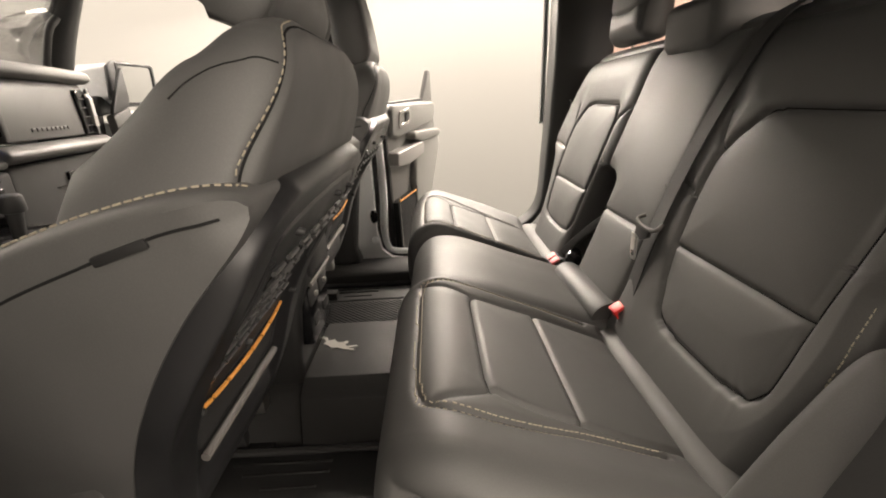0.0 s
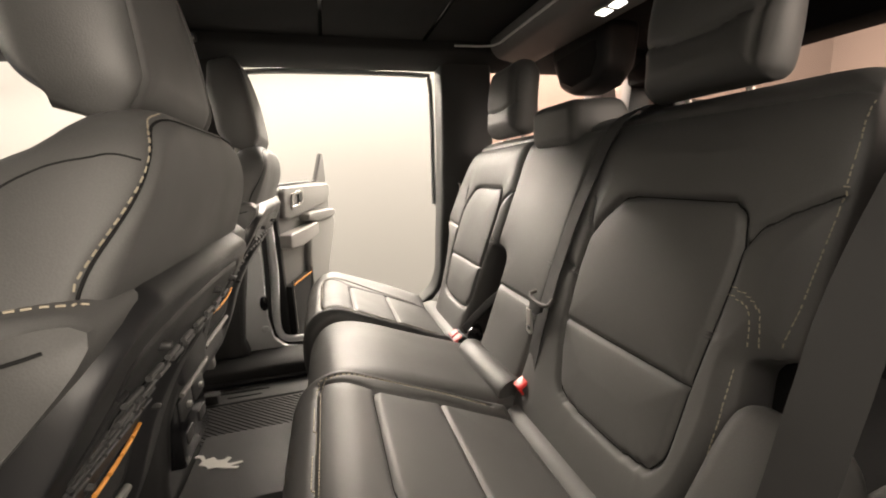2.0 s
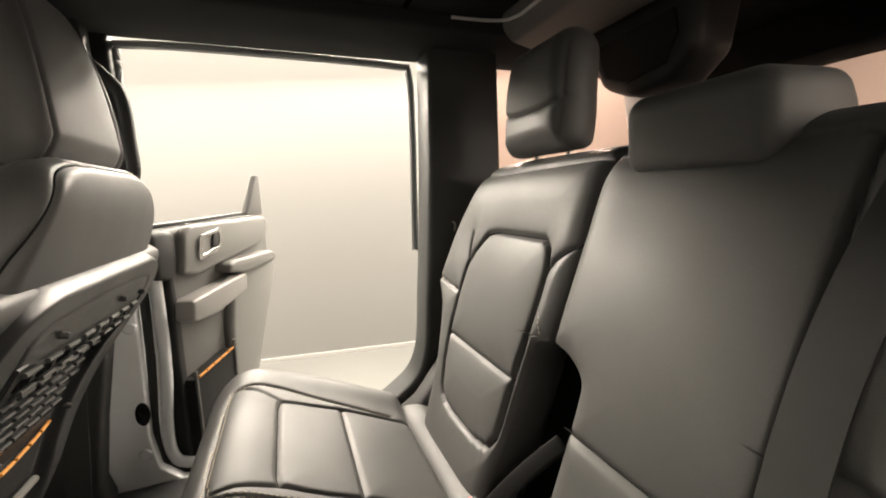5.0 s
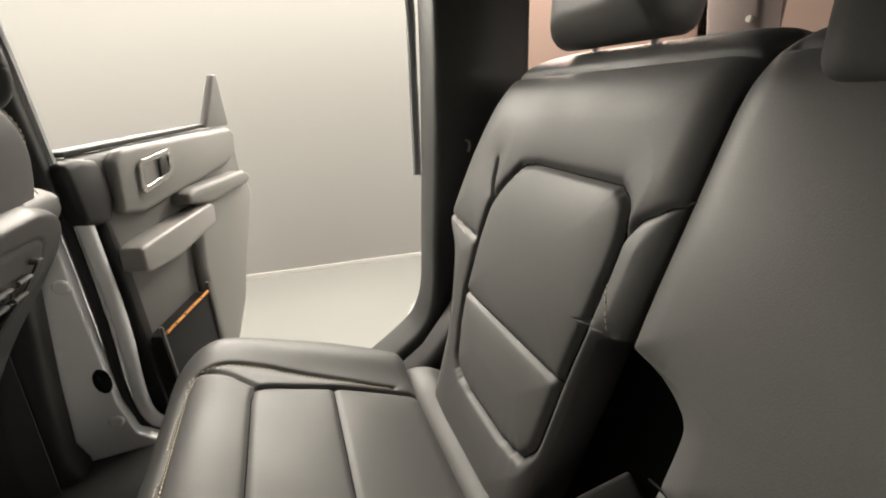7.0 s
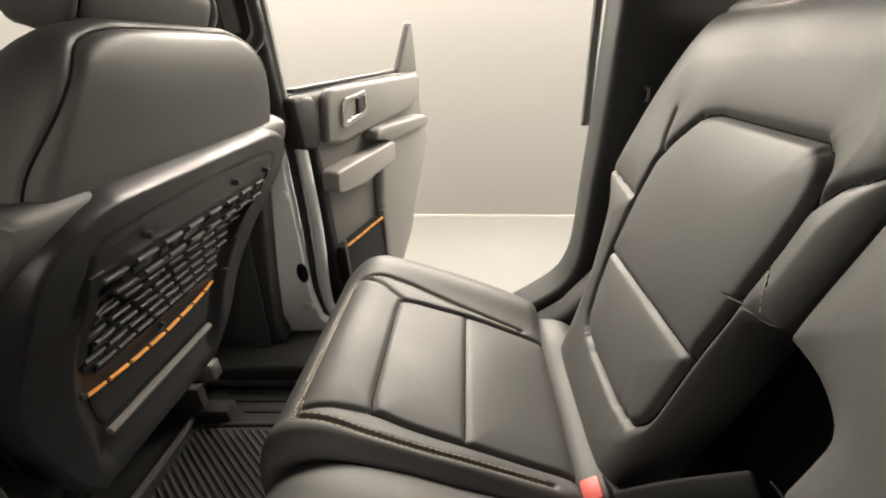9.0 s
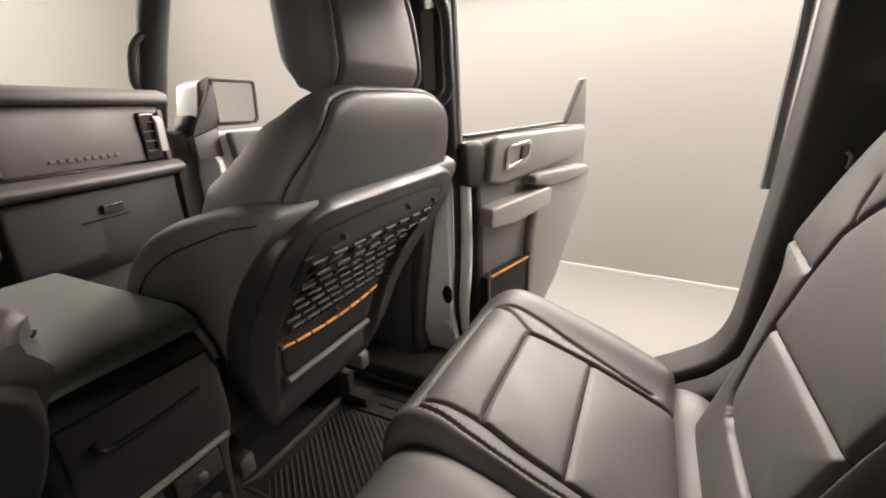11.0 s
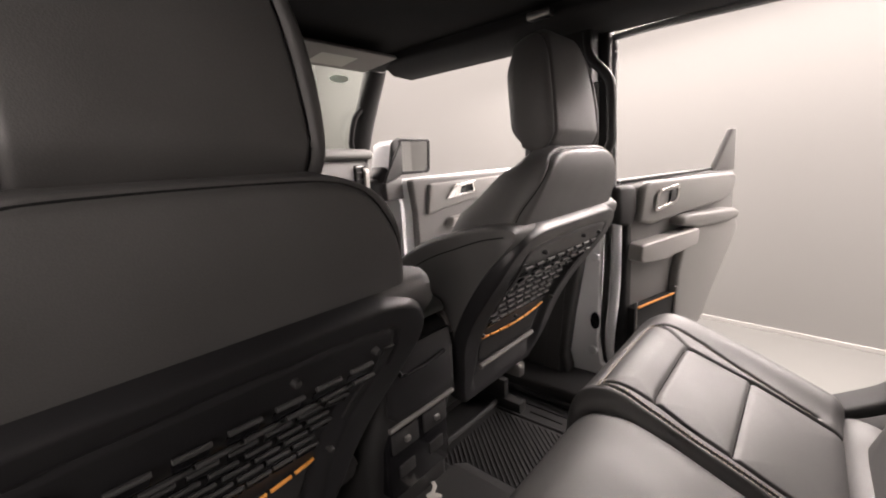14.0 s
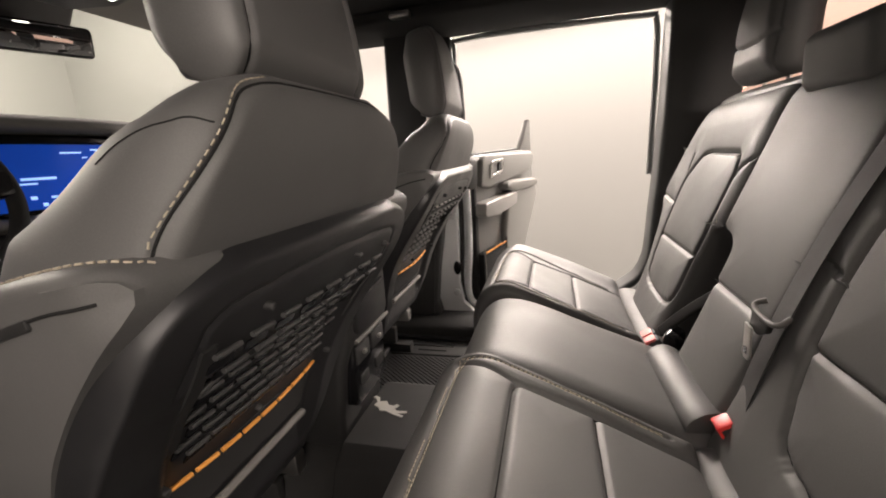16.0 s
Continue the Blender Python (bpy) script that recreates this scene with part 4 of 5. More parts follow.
door = thing("rear_door", (0.43, 0.86, 0.62), "open rear car door with grey trim and white painted edges", "car door")
outer = [(0.005, 0.60), (0.005, 1.33), (0.645, 1.345), (0.65, 1.12), (0.60, 1.04), (0.52, 0.91), (0.46, 0.80), (0.35, 0.68), (0.32, 0.60)]
part("outer_panel", dslab(outer, -0.06, 0.030, 0.012), PAINT, door, "white painted door shell")
part("inner_trim", dslab([(0.042, 0.64), (0.040, 1.20), (0.030, 1.325), (0.62, 1.338), (0.632, 1.20), (0.630, 1.12), (0.575, 1.04), (0.50, 0.92), (0.44, 0.81), (0.33, 0.70), (0.30, 0.64)], 0.022, 0.078, 0.014), DOOR_DARK, door, "grey plastic inner trim")
part("upper_panel", dslab([(0.065, 1.205), (0.082, 1.31), (0.11, 1.330), (0.575, 1.333), (0.597, 1.315), (0.585, 1.262), (0.53, 1.235), (0.13, 1.192)], 0.07, 0.100, 0.012, 4), DOOR_GREY, door, "light grey upper panel")
part("belt_seal", dslab([(0.02, 1.328), (0.02, 1.338), (0.52, 1.352), (0.52, 1.342)], 0.032, 0.06, 0.002), RUBBER, door, "black belt seal")
part("quarter_sail", dslab([(0.50, 1.340), (0.604, 1.487), (0.622, 1.487), (0.632, 1.340)], 0.045, 0.070, 0.005), DOOR_DARK, door, "grey triangular corner piece")
part("front_seal", dslab([(0.030, 0.66), (0.030, 1.24), (0.041, 1.27), (0.056, 1.10), (0.060, 0.66)], 0.02, 0.084, 0.005), RUBBER, door, "black rubber door seal")
part("painted_edge", tube([DOOR @ Vector((0.014, 0.036, 1.235)), DOOR @ Vector((0.014, 0.038, 1.0)), DOOR @ Vector((0.015, 0.038, 0.66))], 0.010, 12), PAINT, door, "white painted door edge")
part("corner_cap", dslab([(-0.012, 1.205), (-0.02, 1.318), (0.02, 1.326), (0.064, 1.318), (0.078, 1.235), (0.05, 1.19)], 0.0, 0.086, 0.014), RUBBER, door, "black corner cap")


def ring(outer, inner, n0, n1, m):
    """A flat frame between two outlines with the same number of corners."""
    b = bmesh.new()
    o0, o1, i0, i1 = [[b.verts.new(m @ Vector((p[0], n, p[1]))) for p in poly] for poly, n in ((outer, n0), (outer, n1), (inner, n0), (inner, n1))]
    k = len(outer)
    for i in range(k):
        j = (i + 1) % k
        for q in ((o0[i], o0[j], o1[j], o1[i]), (i0[j], i0[i], i1[i], i1[j]), (o1[i], o1[j], i1[j], i1[i]), (o0[j], o0[i], i0[i], i0[j])):
            b.faces.new(q)
    bmesh.ops.recalc_face_normals(b, faces=b.faces[:])
    return bevelled(b, 0.002, 2, 40)


hb = part("handle_bezel", ring([(0.128, 1.240), (0.138, 1.292), (0.150, 1.302), (0.242, 1.313), (0.254, 1.305), (0.248, 1.268), (0.232, 1.250), (0.136, 1.232)], [(0.142, 1.250), (0.150, 1.286), (0.158, 1.292), (0.232, 1.301), (0.240, 1.296), (0.236, 1.272), (0.226, 1.262), (0.146, 1.246)], 0.086, 0.108, DOOR), CHROME, door, "satin chrome handle surround")
part("handle_cup", dslab([(0.140, 1.244), (0.150, 1.292), (0.238, 1.303), (0.238, 1.268), (0.228, 1.258)], 0.09, 0.0995, 0.001), GLOSS, hb, "black handle recess")
part("lever", dslab([(0.200, 1.256), (0.206, 1.296), (0.234, 1.300), (0.234, 1.270), (0.226, 1.26)], 0.1, 0.107, 0.003), PLASTIC, hb, "black release lever")
part("pull_handle", dslab([(0.035, 1.092), (0.040, 1.138), (0.07, 1.142), (0.18, 1.150), (0.325, 1.160), (0.338, 1.152), (0.33, 1.105), (0.16, 1.078), (0.05, 1.082)], 0.07, 0.132, 0.010, 4), DOOR_LIGHT, door, "pale grey pull handle")
part("armrest", dslab([(0.245, 1.178), (0.25, 1.200), (0.28, 1.210), (0.555, 1.205), (0.585, 1.190), (0.575, 1.165), (0.34, 1.158)], 0.06, 0.128, 0.014, 4), DOOR_GREY, door, "light grey armrest pad")
part("lower_panel", dslab([(0.255, 0.70), (0.262, 1.0), (0.30, 1.165), (0.60, 1.18), (0.622, 1.12), (0.57, 1.04), (0.495, 0.925), (0.435, 0.815), (0.335, 0.71)], 0.07, 0.108, 0.018, 4), DOOR_GREY, door, "light grey lower panel")
part("map_pocket", dslab([(0.045, 0.68), (0.045, 0.925), (0.242, 0.940), (0.242, 0.68)], 0.074, 0.112, 0.004), FABRIC, door, "black cloth door pocket")
part("pocket_frame", tube([DOOR @ Vector(q) for q in ((0.045, 0.114, 0.95), (0.047, 0.114, 0.80), (0.05, 0.114, 0.69))], 0.004, 8), DOOR_DARK, door, "grey pocket frame")
part("pocket_frame", tube([DOOR @ Vector(q) for q in ((0.247, 0.114, 0.965), (0.244, 0.114, 0.80), (0.24, 0.114, 0.69))], 0.006, 8), DOOR_DARK, door, "grey pocket frame")
for i in range(5):
    s0, s1 = 0.052 + 0.186 * (i + 0.04) / 5, 0.052 + 0.186 * (i + 0.93) / 5
    p = [DOOR @ Vector((q, 0.116, 0.930 + 0.075 * (q - 0.05))) for q in (s0, s1)]
    part("strap_segment", tube(p, 0.0036, 8), ORANGE, door, "orange elastic strap")
part("latch", dslab([(0.628, 1.13), (0.628, 1.27), (0.645, 1.27), (0.645, 1.13)], -0.03, 0.03, 0.004), PAINT, door, "white painted latch face")

# ---- front door, open ----
FD = Matrix(((0.27, 0.963, 0, -0.50), (0.963, -0.27, 0, 0.83), (0, 0, 1, 0), (0, 0, 0, 1)))
fdoor = thing("front_door", (-0.50, 0.83, 0.62), "open front car door with grey trim", "car door")


def fslab(poly, n0, n1, bevel=0.006, seg=3):
    b = moved(slab(poly, "y", n0, n1, bevel, seg), FD)
    bmesh.ops.recalc_face_normals(b, faces=b.faces[:])
    return b


part("outer_panel", fslab([(0.0, 0.60), (0.0, 1.36), (0.92, 1.375), (0.92, 0.60)], -0.06, 0.03, 0.012), PAINT, fdoor, "white painted door shell")
part("inner_trim", fslab([(0.05, 0.64), (0.05, 1.20), (0.03, 1.355), (0.90, 1.37), (0.90, 0.64)], 0.032, 0.085, 0.014), DOOR_DARK, fdoor, "grey plastic inner trim")
part("upper_panel", fslab([(0.10, 1.19), (0.12, 1.33), (0.86, 1.35), (0.86, 1.25), (0.35, 1.24)], 0.08, 0.105, 0.010), DOOR_GREY, fdoor, "light grey upper panel")
fb = part("handle_bezel", ring([(0.20, 1.255), (0.25, 1.318), (0.37, 1.33), (0.375, 1.275)], [(0.275, 1.27), (0.285, 1.308), (0.355, 1.316), (0.358, 1.282)], 0.095, 0.118, FD), CHROME, fdoor, "satin chrome handle surround")
part("handle_cup", fslab([(0.27, 1.266), (0.28, 1.31), (0.358, 1.32), (0.36, 1.278)], 0.1, 0.1075, 0.001), GLOSS, fb, "black handle recess")
part("pull_handle", fslab([(0.20, 1.12), (0.22, 1.165), (0.52, 1.20), (0.52, 1.16)], 0.08, 0.135, 0.012), DOOR_LIGHT, fdoor, "pale grey pull handle")
part("armrest", fslab([(0.42, 1.17), (0.45, 1.21), (0.86, 1.22), (0.86, 1.17)], 0.07, 0.13, 0.012), DOOR_GREY, fdoor, "light grey armrest pad")

# ---- windscreen and roof front ----
ws = bmesh.new()
w4 = [ws.verts.new(p) for p in ((-0.72, -0.70, 1.40), (-0.72, 0.70, 1.40), (-0.42, 0.68, 1.80), (-0.42, -0.68, 1.80))]
ws.faces.new(w4)
bmesh.ops.solidify(ws, geom=ws.faces[:], thickness=0.005)
g = lone("windscreen", ws, WINDSHIELD, "green tinted windscreen", "window", smooth=False)
g.visible_shadow = False
lone("header_trim", slab([(-0.46, 1.83), (-0.45, 1.80), (-0.37, 1.785), (-0.30, 1.80), (-0.30, 1.835)], "y", -0.70, 0.70, 0.008), RAIL, "dark header trim above the windscreen", "trim")
for y0, y1 in ((0.10, 0.60), (-0.60, -0.10)):
    v = thing("sun_visor", (-0.27, (y0 + y1) / 2, 1.79), "grey sun visor folded against the roof", "sun visor")
    part("visor_panel", slab([(-0.38, 1.772), (-0.39, 1.788), (-0.20, 1.80), (-0.19, 1.786)], "y", y0, y1, 0.006, 3), VISOR, v)
    part("label_patch", slab([(-0.345, 1.7715), (-0.345, 1.7725), (-0.25, 1.7812), (-0.25, 1.7802)], "y", (y0 + y1) / 2 - 0.02, (y0 + y1) / 2 + 0.12, 0.0), LABELW, v, "pale printed label")
st = bmesh.new()
cs = Vector((-0.447, 0.53, 1.755))
bmesh.ops.create_circle(st, cap_ends=True, segments=24, radius=1, matrix=Matrix.Translation(cs) @ Matrix.Rotation(radians(-36.9), 4, "Y") @ Matrix.Diagonal((0.018, 0.042, 1, 1)))
bmesh.ops.solidify(st, geom=st.faces[:], thickness=0.0006)
lone("windscreen_sticker", st, GREEN, "small pale green oval sticker on the windscreen", "sticker", kind="thing")

oc = thing("overhead_console", (-0.25, 0, 1.80), "black overhead console with small lamps", "console")
part("console_body", slab([(-0.40, 1.80), (-0.38, 1.765), (-0.22, 1.752), (-0.06, 1.79), (-0.05, 1.83), (-0.40, 1.83)], "y", -0.115, 0.115, 0.015, 3), PLASTIC, oc)
for y in (-0.06, 0.06):
    part("lamp_lens", slab([(-0.20, 1.757), (-0.20, 1.752), (-0.15, 1.763), (-0.15, 1.768)], "y", y - 0.02, y + 0.02, 0.002), LAMP, oc, "lit lamp lens")

mir = thing("rear_view_mirror", (-0.40, 0.0, 1.68), "black rear-view mirror below the roof console", "mirror")
mm = Matrix.Translation((-0.365, -0.02, 1.675)) @ Matrix.Rotation(radians(-22), 4, "Z") @ Matrix.Rotation(radians(8), 4, "Y")
part("housing", moved(box(-0.022, 0.008, -0.13, 0.13, -0.036, 0.036, 0.012, 4), mm), GLOSS, mir, "gloss black housing")
part("mirror_glass", moved(box(0.0075, 0.0095, -0.122, 0.122, -0.030, 0.030, 0.0008), mm), MIRROR, mir, "mirror glass")
part("sensor_cover", slab([(-0.52, 1.83), (-0.47, 1.735), (-0.43, 1.715), (-0.405, 1.73), (-0.36, 1.80), (-0.36, 1.83)], "y", -0.135, 0.125, 0.014, 3), PLASTIC, mir, "black sensor cover at the windscreen head")
part("sensor_lamp", box(-0.409, -0.404, -0.03, -0.015, 1.733, 1.745, 0.002), LABELW, mir, "small pale square")
part("mirror_stem", tube([(-0.38, -0.01, 1.69), (-0.43, 0.0, 1.73), (-0.43, 0.0, 1.775)], 0.012, 10), PLASTIC, mir)

# ---- dashboard ----


def dx(y):
    return -0.335 - 0.14 * (abs(y) / 0.68) ** 1.7


def along(profile, y0, y1, n=24, bevel=0.0, smooth_ends=True):
    """A body with a side profile (offset, z) that follows the dashboard's curve."""
    b = bmesh.new()
    rings = []
    for y in np.linspace(y0, y1, n):
        rings.append([b.verts.new((dx(y) + p, y, z)) for p, z in profile])
    k = len(profile)
    for r0, r1 in zip(rings, rings[1:]):
        for j in range(k):
            b.faces.new((r0[j], r0[(j + 1) % k], r1[(j + 1) % k], r1[j]))
    b.faces.new(rings[0][::-1])
    b.faces.new(rings[-1])
    bmesh.ops.recalc_face_normals(b, faces=b.faces[:])
    return bevelled(b, bevel, 3, 35)


dash = thing("dashboard", (-0.5, 0, 0.9), "grey moulded dashboard with vents and a wide blue screen", "dashboard")
part("top_pad", along([(-0.30, 1.46), (-0.02, 1.452), (0.005, 1.462), (0.0, 1.485), (-0.04, 1.497), (-0.30, 1.495)], -0.69, 0.69, 40, 0.008), DASH_TOP, dash, "dark grey soft top")
part("defrost_slot", box(-0.62, -0.55, -0.30, 0.24, 1.496, 1.502, 0.002), RUBBER, dash, "black defroster grille")
part("trim_panel", along([(-0.06, 1.285), (-0.018, 1.29), (-0.022, 1.425), (-0.035, 1.452), (-0.09, 1.452)], 0.20, 0.66, 24, 0.006), DASH, dash, "grey passenger panel")
part("panel_driver", along([(-0.10, 1.20), (-0.05, 1.29), (-0.06, 1.452), (-0.12, 1.452)], -0.68, -0.19, 24, 0.006), PLASTIC, dash, "black driver side panel")
part("centre_panel", along([(-0.10, 1.20), (-0.045, 1.25), (-0.045, 1.452), (-0.12, 1.452)], -0.20, 0.21, 12, 0.006), GLOSS, dash, "gloss black centre panel")
part("shelf_lip", along([(-0.06, 1.245), (0.005, 1.240), (0.028, 1.252), (0.028, 1.268), (0.0, 1.282), (-0.06, 1.284)], 0.14, 0.68, 24, 0.008), DASH, dash, "grey lower lip")
part("shelf_centre", along([(-0.05, 1.236), (0.010, 1.232), (0.02, 1.246), (0.0, 1.262), (-0.05, 1.264)], -0.20, 0.14, 12, 0.006), DASH, dash, "grey lip under the screen")
gb = part("glovebox", along([(-0.20, 0.98), (-0.09, 0.985), (-0.035, 1.05), (-0.02, 1.235), (-0.10, 1.242)], 0.17, 0.66, 20, 0.012), PLASTIC, dash, "black glovebox")
part("glovebox_latch", along([(-0.030, 1.165), (-0.016, 1.165), (-0.013, 1.19), (-0.03, 1.19)], 0.39, 0.45, 4, 0.003), GLOSS, gb, "black latch")
part("glovebox_groove", along([(-0.029, 1.150), (-0.0225, 1.150), (-0.0225, 1.154), (-0.03, 1.154)], 0.33, 0.47, 4, 0.0), GLOSS, gb)
part("kick_panel", box(-0.75, -0.55, -0.70, 0.70, 0.62, 1.24, 0.02), PLASTIC, dash, "black foot well panel")
# embossed mark on the passenger panel, worn down to bars
for i in range(9):
    y = 0.30 + 0.021 * i
    part("embossed_bar", along([(-0.022, 1.312), (-0.0155, 1.312), (-0.0155, 1.322), (-0.022, 1.322)], y, y + 0.013, 2, 0.001), DASH, dash)
sc = part("screen", along([(-0.04, 1.268), (-0.018, 1.268), (-0.018, 1.434), (-0.04, 1.434)], -0.185, 0.122, 10, 0.006), GLOSS, dash, "wide centre screen")
part("screen_face", along([(-0.019, 1.276), (-0.0165, 1.276), (-0.0165, 1.427), (-0.019, 1.427)], -0.178, 0.115, 10, 0.0), BLUE, sc, "lit blue screen")
random.seed(4)
for y, z, w, h in [(-0.02, 1.405, 0.05, 0.004), (0.055, 1.412, 0.02, 0.004), (0.085, 1.412, 0.02, 0.004), (0.03, 1.393, 0.012, 0.003), (0.06, 1.393, 0.02, 0.003), (0.075, 1.38, 0.01, 0.006), (0.09, 1.372, 0.008, 0.008),
                   (0.055, 1.35, 0.02, 0.003), (0.082, 1.335, 0.014, 0.010), (0.03, 1.33, 0.018, 0.003), (-0.11, 1.345, 0.07, 0.006), (-0.13, 1.335, 0.05, 0.004), (-0.10, 1.30, 0.012, 0.008), (-0.06, 1.30, 0.014, 0.006),
                   (-0.02, 1.30, 0.014, 0.006), (0.02, 1.302, 0.012, 0.008), (0.05, 1.302, 0.014, 0.006), (0.08, 1.302, 0.012, 0.006), (-0.08, 1.283, 0.010, 0.008), (-0.04, 1.283, 0.010, 0.008), (0.0, 1.283, 0.010, 0.008), (0.04, 1.283, 0.010, 0.008), (0.095, 1.283, 0.01, 0.006), (0.1, 1.36, 0.008, 0.006)]:
    part("screen_bar", along([(-0.0166, z), (-0.0158, z), (-0.0158, z + h), (-0.0166, z + h)], y, y + w, 2, 0.0), CYAN, sc)


def vent(y0, y1, z0, z1, lab):
    v = part("vent", along([(-0.09, z0), (-0.008, z0), (-0.008, z1), (-0.09, z1)], y0, y1, 4, 0.008), GLOSS, dash, lab)
    part("vent_frame", along([(-0.012, z0 - 0.006), (-0.002, z0 - 0.006), (-0.002, z1 + 0.006), (-0.012, z1 + 0.006)], y1 - 0.006, y1 + 0.012, 3, 0.003), DASH, v, "grey vent frame")
    for i in range(4):
        z = z0 + (z1 - z0) * (i + 1) / 5
        part("slat", along([(-0.012, z - 0.002), (-0.003, z - 0.001), (-0.003, z + 0.002), (-0.012, z + 0.001)], y0 + 0.006, y1 - 0.008, 3, 0.0), PLASTIC, v)


vent(0.138, 0.188, 1.305, 1.430, "black centre air vent")
vent(0.565, 0.640, 1.290, 1.430, "black side air vent")
vent(-0.66, -0.59, 1.30, 1.43, "black side air vent")
part("vent_flap", along([(-0.010, 1.318), (0.006, 1.312), (0.010, 1.405), (-0.006, 1.420)], 0.612, 0.640, 4, 0.003), DOOR_LIGHT, dash, "pale flap of the side air vent")
part("vent_tab", along([(-0.006, 1.372), (0.010, 1.372), (0.010, 1.384), (-0.006, 1.384)], 0.150, 0.166, 2, 0.002), STEEL, dash, "small steel vent tab")
# centre stack with switches
stk = part("switch_panel", along([(-0.10, 1.13), (0.0, 1.12), (0.005, 1.225), (-0.10, 1.235)], -0.17, 0.15, 8, 0.01), PLASTIC, dash, "black switch panel")
for r, z in enumerate((1.205, 1.178, 1.150)):
    for i in range(7):
        y = -0.145 + 0.038 * i
        part("switch", along([(0.0, z), (0.010, z), (0.010, z + 0.013), (0.0, z + 0.015)], y, y + 0.026, 2, 0.002), GLOSS, stk)
        if (i + r) % 2 == 0:
            part("switch_mark", along([(0.0102, z + 0.005), (0.0108, z + 0.005), (0.0108, z + 0.008), (0.0102, z + 0.008)], y + 0.007, y + 0.018, 2, 0.0), SILVER, stk)
# instrument cluster
cl = part("cluster_hood", along([(-0.18, 1.36), (-0.02, 1.36), (0.0, 1.372), (0.0, 1.475), (0.03, 1.500), (-0.18, 1.505)], -0.58, -0.19, 16, 0.010), PLASTIC, dash, "black instrument hood")
part("cluster_glass", along([(-0.005, 1.370), (0.0015, 1.370), (0.0015, 1.47), (-0.005, 1.47)], -0.56, -0.21, 8, 0.0), GLOSS, cl, "black instrument glass")
part("cluster_screen", along([(0.0, 1.380), (0.0028, 1.380), (0.0028, 1.445), (0.0, 1.445)], -0.49, -0.325, 6, 0.0), BLUE, cl, "lit blue instrument screen")
for y, z, w in ((-0.47, 1.425, 0.03), (-0.40, 1.43, 0.02), (-0.36, 1.425, 0.025), (-0.37, 1.405, 0.03), (-0.37, 1.395, 0.03)):
    part("cluster_bar", along([(0.0029, z), (0.0036, z), (0.0036, z + 0.004), (0.0029, z + 0.004)], y, y + w, 2, 0.0), CYAN, cl)

# ---- steering wheel ----
wheel = thing("steering_wheel", (-0.30, -0.368, 1.33), "black leather steering wheel with grey spokes", "steering wheel")
WM = Matrix.Translation((-0.235, -0.385, 1.335)) @ Matrix.Rotation(radians(-22), 4, "Y")
b = bmesh.new()
R, rr = 0.182, 0.0155
grid = [[b.verts.new(WM @ Vector((rr * 0.9 * math.sin(q), (R + rr * math.cos(q)) * math.cos(p), (R + rr * math.cos(q)) * math.sin(p)))) for q in np.linspace(0, 2 * math.pi, 12, endpoint=False)] for p in np.linspace(0, 2 * math.pi, 64, endpoint=False)]
for i in range(64):
    for j in range(12):
        b.faces.new((grid[i][j], grid[(i + 1) % 64][j], grid[(i + 1) % 64][(j + 1) % 12], grid[i][(j + 1) % 12]))
bmesh.ops.recalc_face_normals(b, faces=b.faces[:])
part("rim", b, LEATHER_SEAM, wheel, "black leather rim")
part("hub", moved(slab([(-0.085, 0.045), (-0.07, 0.06), (0.07, 0.06), (0.085, 0.045), (0.075, -0.03), (0.045, -0.06), (-0.045, -0.06), (-0.075, -0.03)], "x", -0.03, 0.022, 0.012, 3), WM), DASH, wheel, "dark grey hub cover")
part("badge", moved(slab([(-0.02, 0.012), (-0.006, 0.004), (0.004, 0.014), (0.014, 0.008), (0.02, 0.016), (0.012, -0.006), (0.006, -0.014), (-0.002, -0.004), (-0.012, -0.008)], "x", 0.0215, 0.0235, 0.0005), WM), CHROME, wheel, "silver badge")
for sgn in (1, -1):
    sp = part("spoke", moved(slab([(sgn * 0.07, 0.04), (sgn * 0.185, 0.03), (sgn * 0.185, -0.02), (sgn * 0.065, -0.035)], "x", -0.012, 0.014, 0.006, 2), WM), GLOSS, wheel, "black spoke with switches")
    for i in range(3):
        for j in range(2):
            part("switch", moved(box(0.014, 0.017, sgn * (0.09 + 0.025 * i) - 0.008, sgn * (0.09 + 0.025 * i) + 0.008, -0.018 + 0.025 * j, 0.0 + 0.025 * j, 0.002), WM), SILVER if (i + j) % 3 == 0 else PLASTIC, sp)
    part("lower_spoke", moved(tube([(0.0, sgn * 0.045, -0.055), (0.0, sgn * 0.075, -0.11), (0.0, sgn * 0.10, -0.15)], [0.016, 0.014, 0.012], 10, 12, 0.6), WM), CHROME, wheel, "satin silver lower spoke")
part("column", cylinder((-0.27, -0.385, 1.325), (-0.45, -0.385, 1.25), 0.05, 0.06, 20, 0.008), PLASTIC, wheel, "black column cover")
for sgn in (1, -1):
    part("stalk", tube([(-0.29, -0.385 + sgn * 0.05, 1.33), (-0.27, -0.385 + sgn * 0.16, 1.35)], 0.009, 10), PLASTIC, wheel, "black stalk")

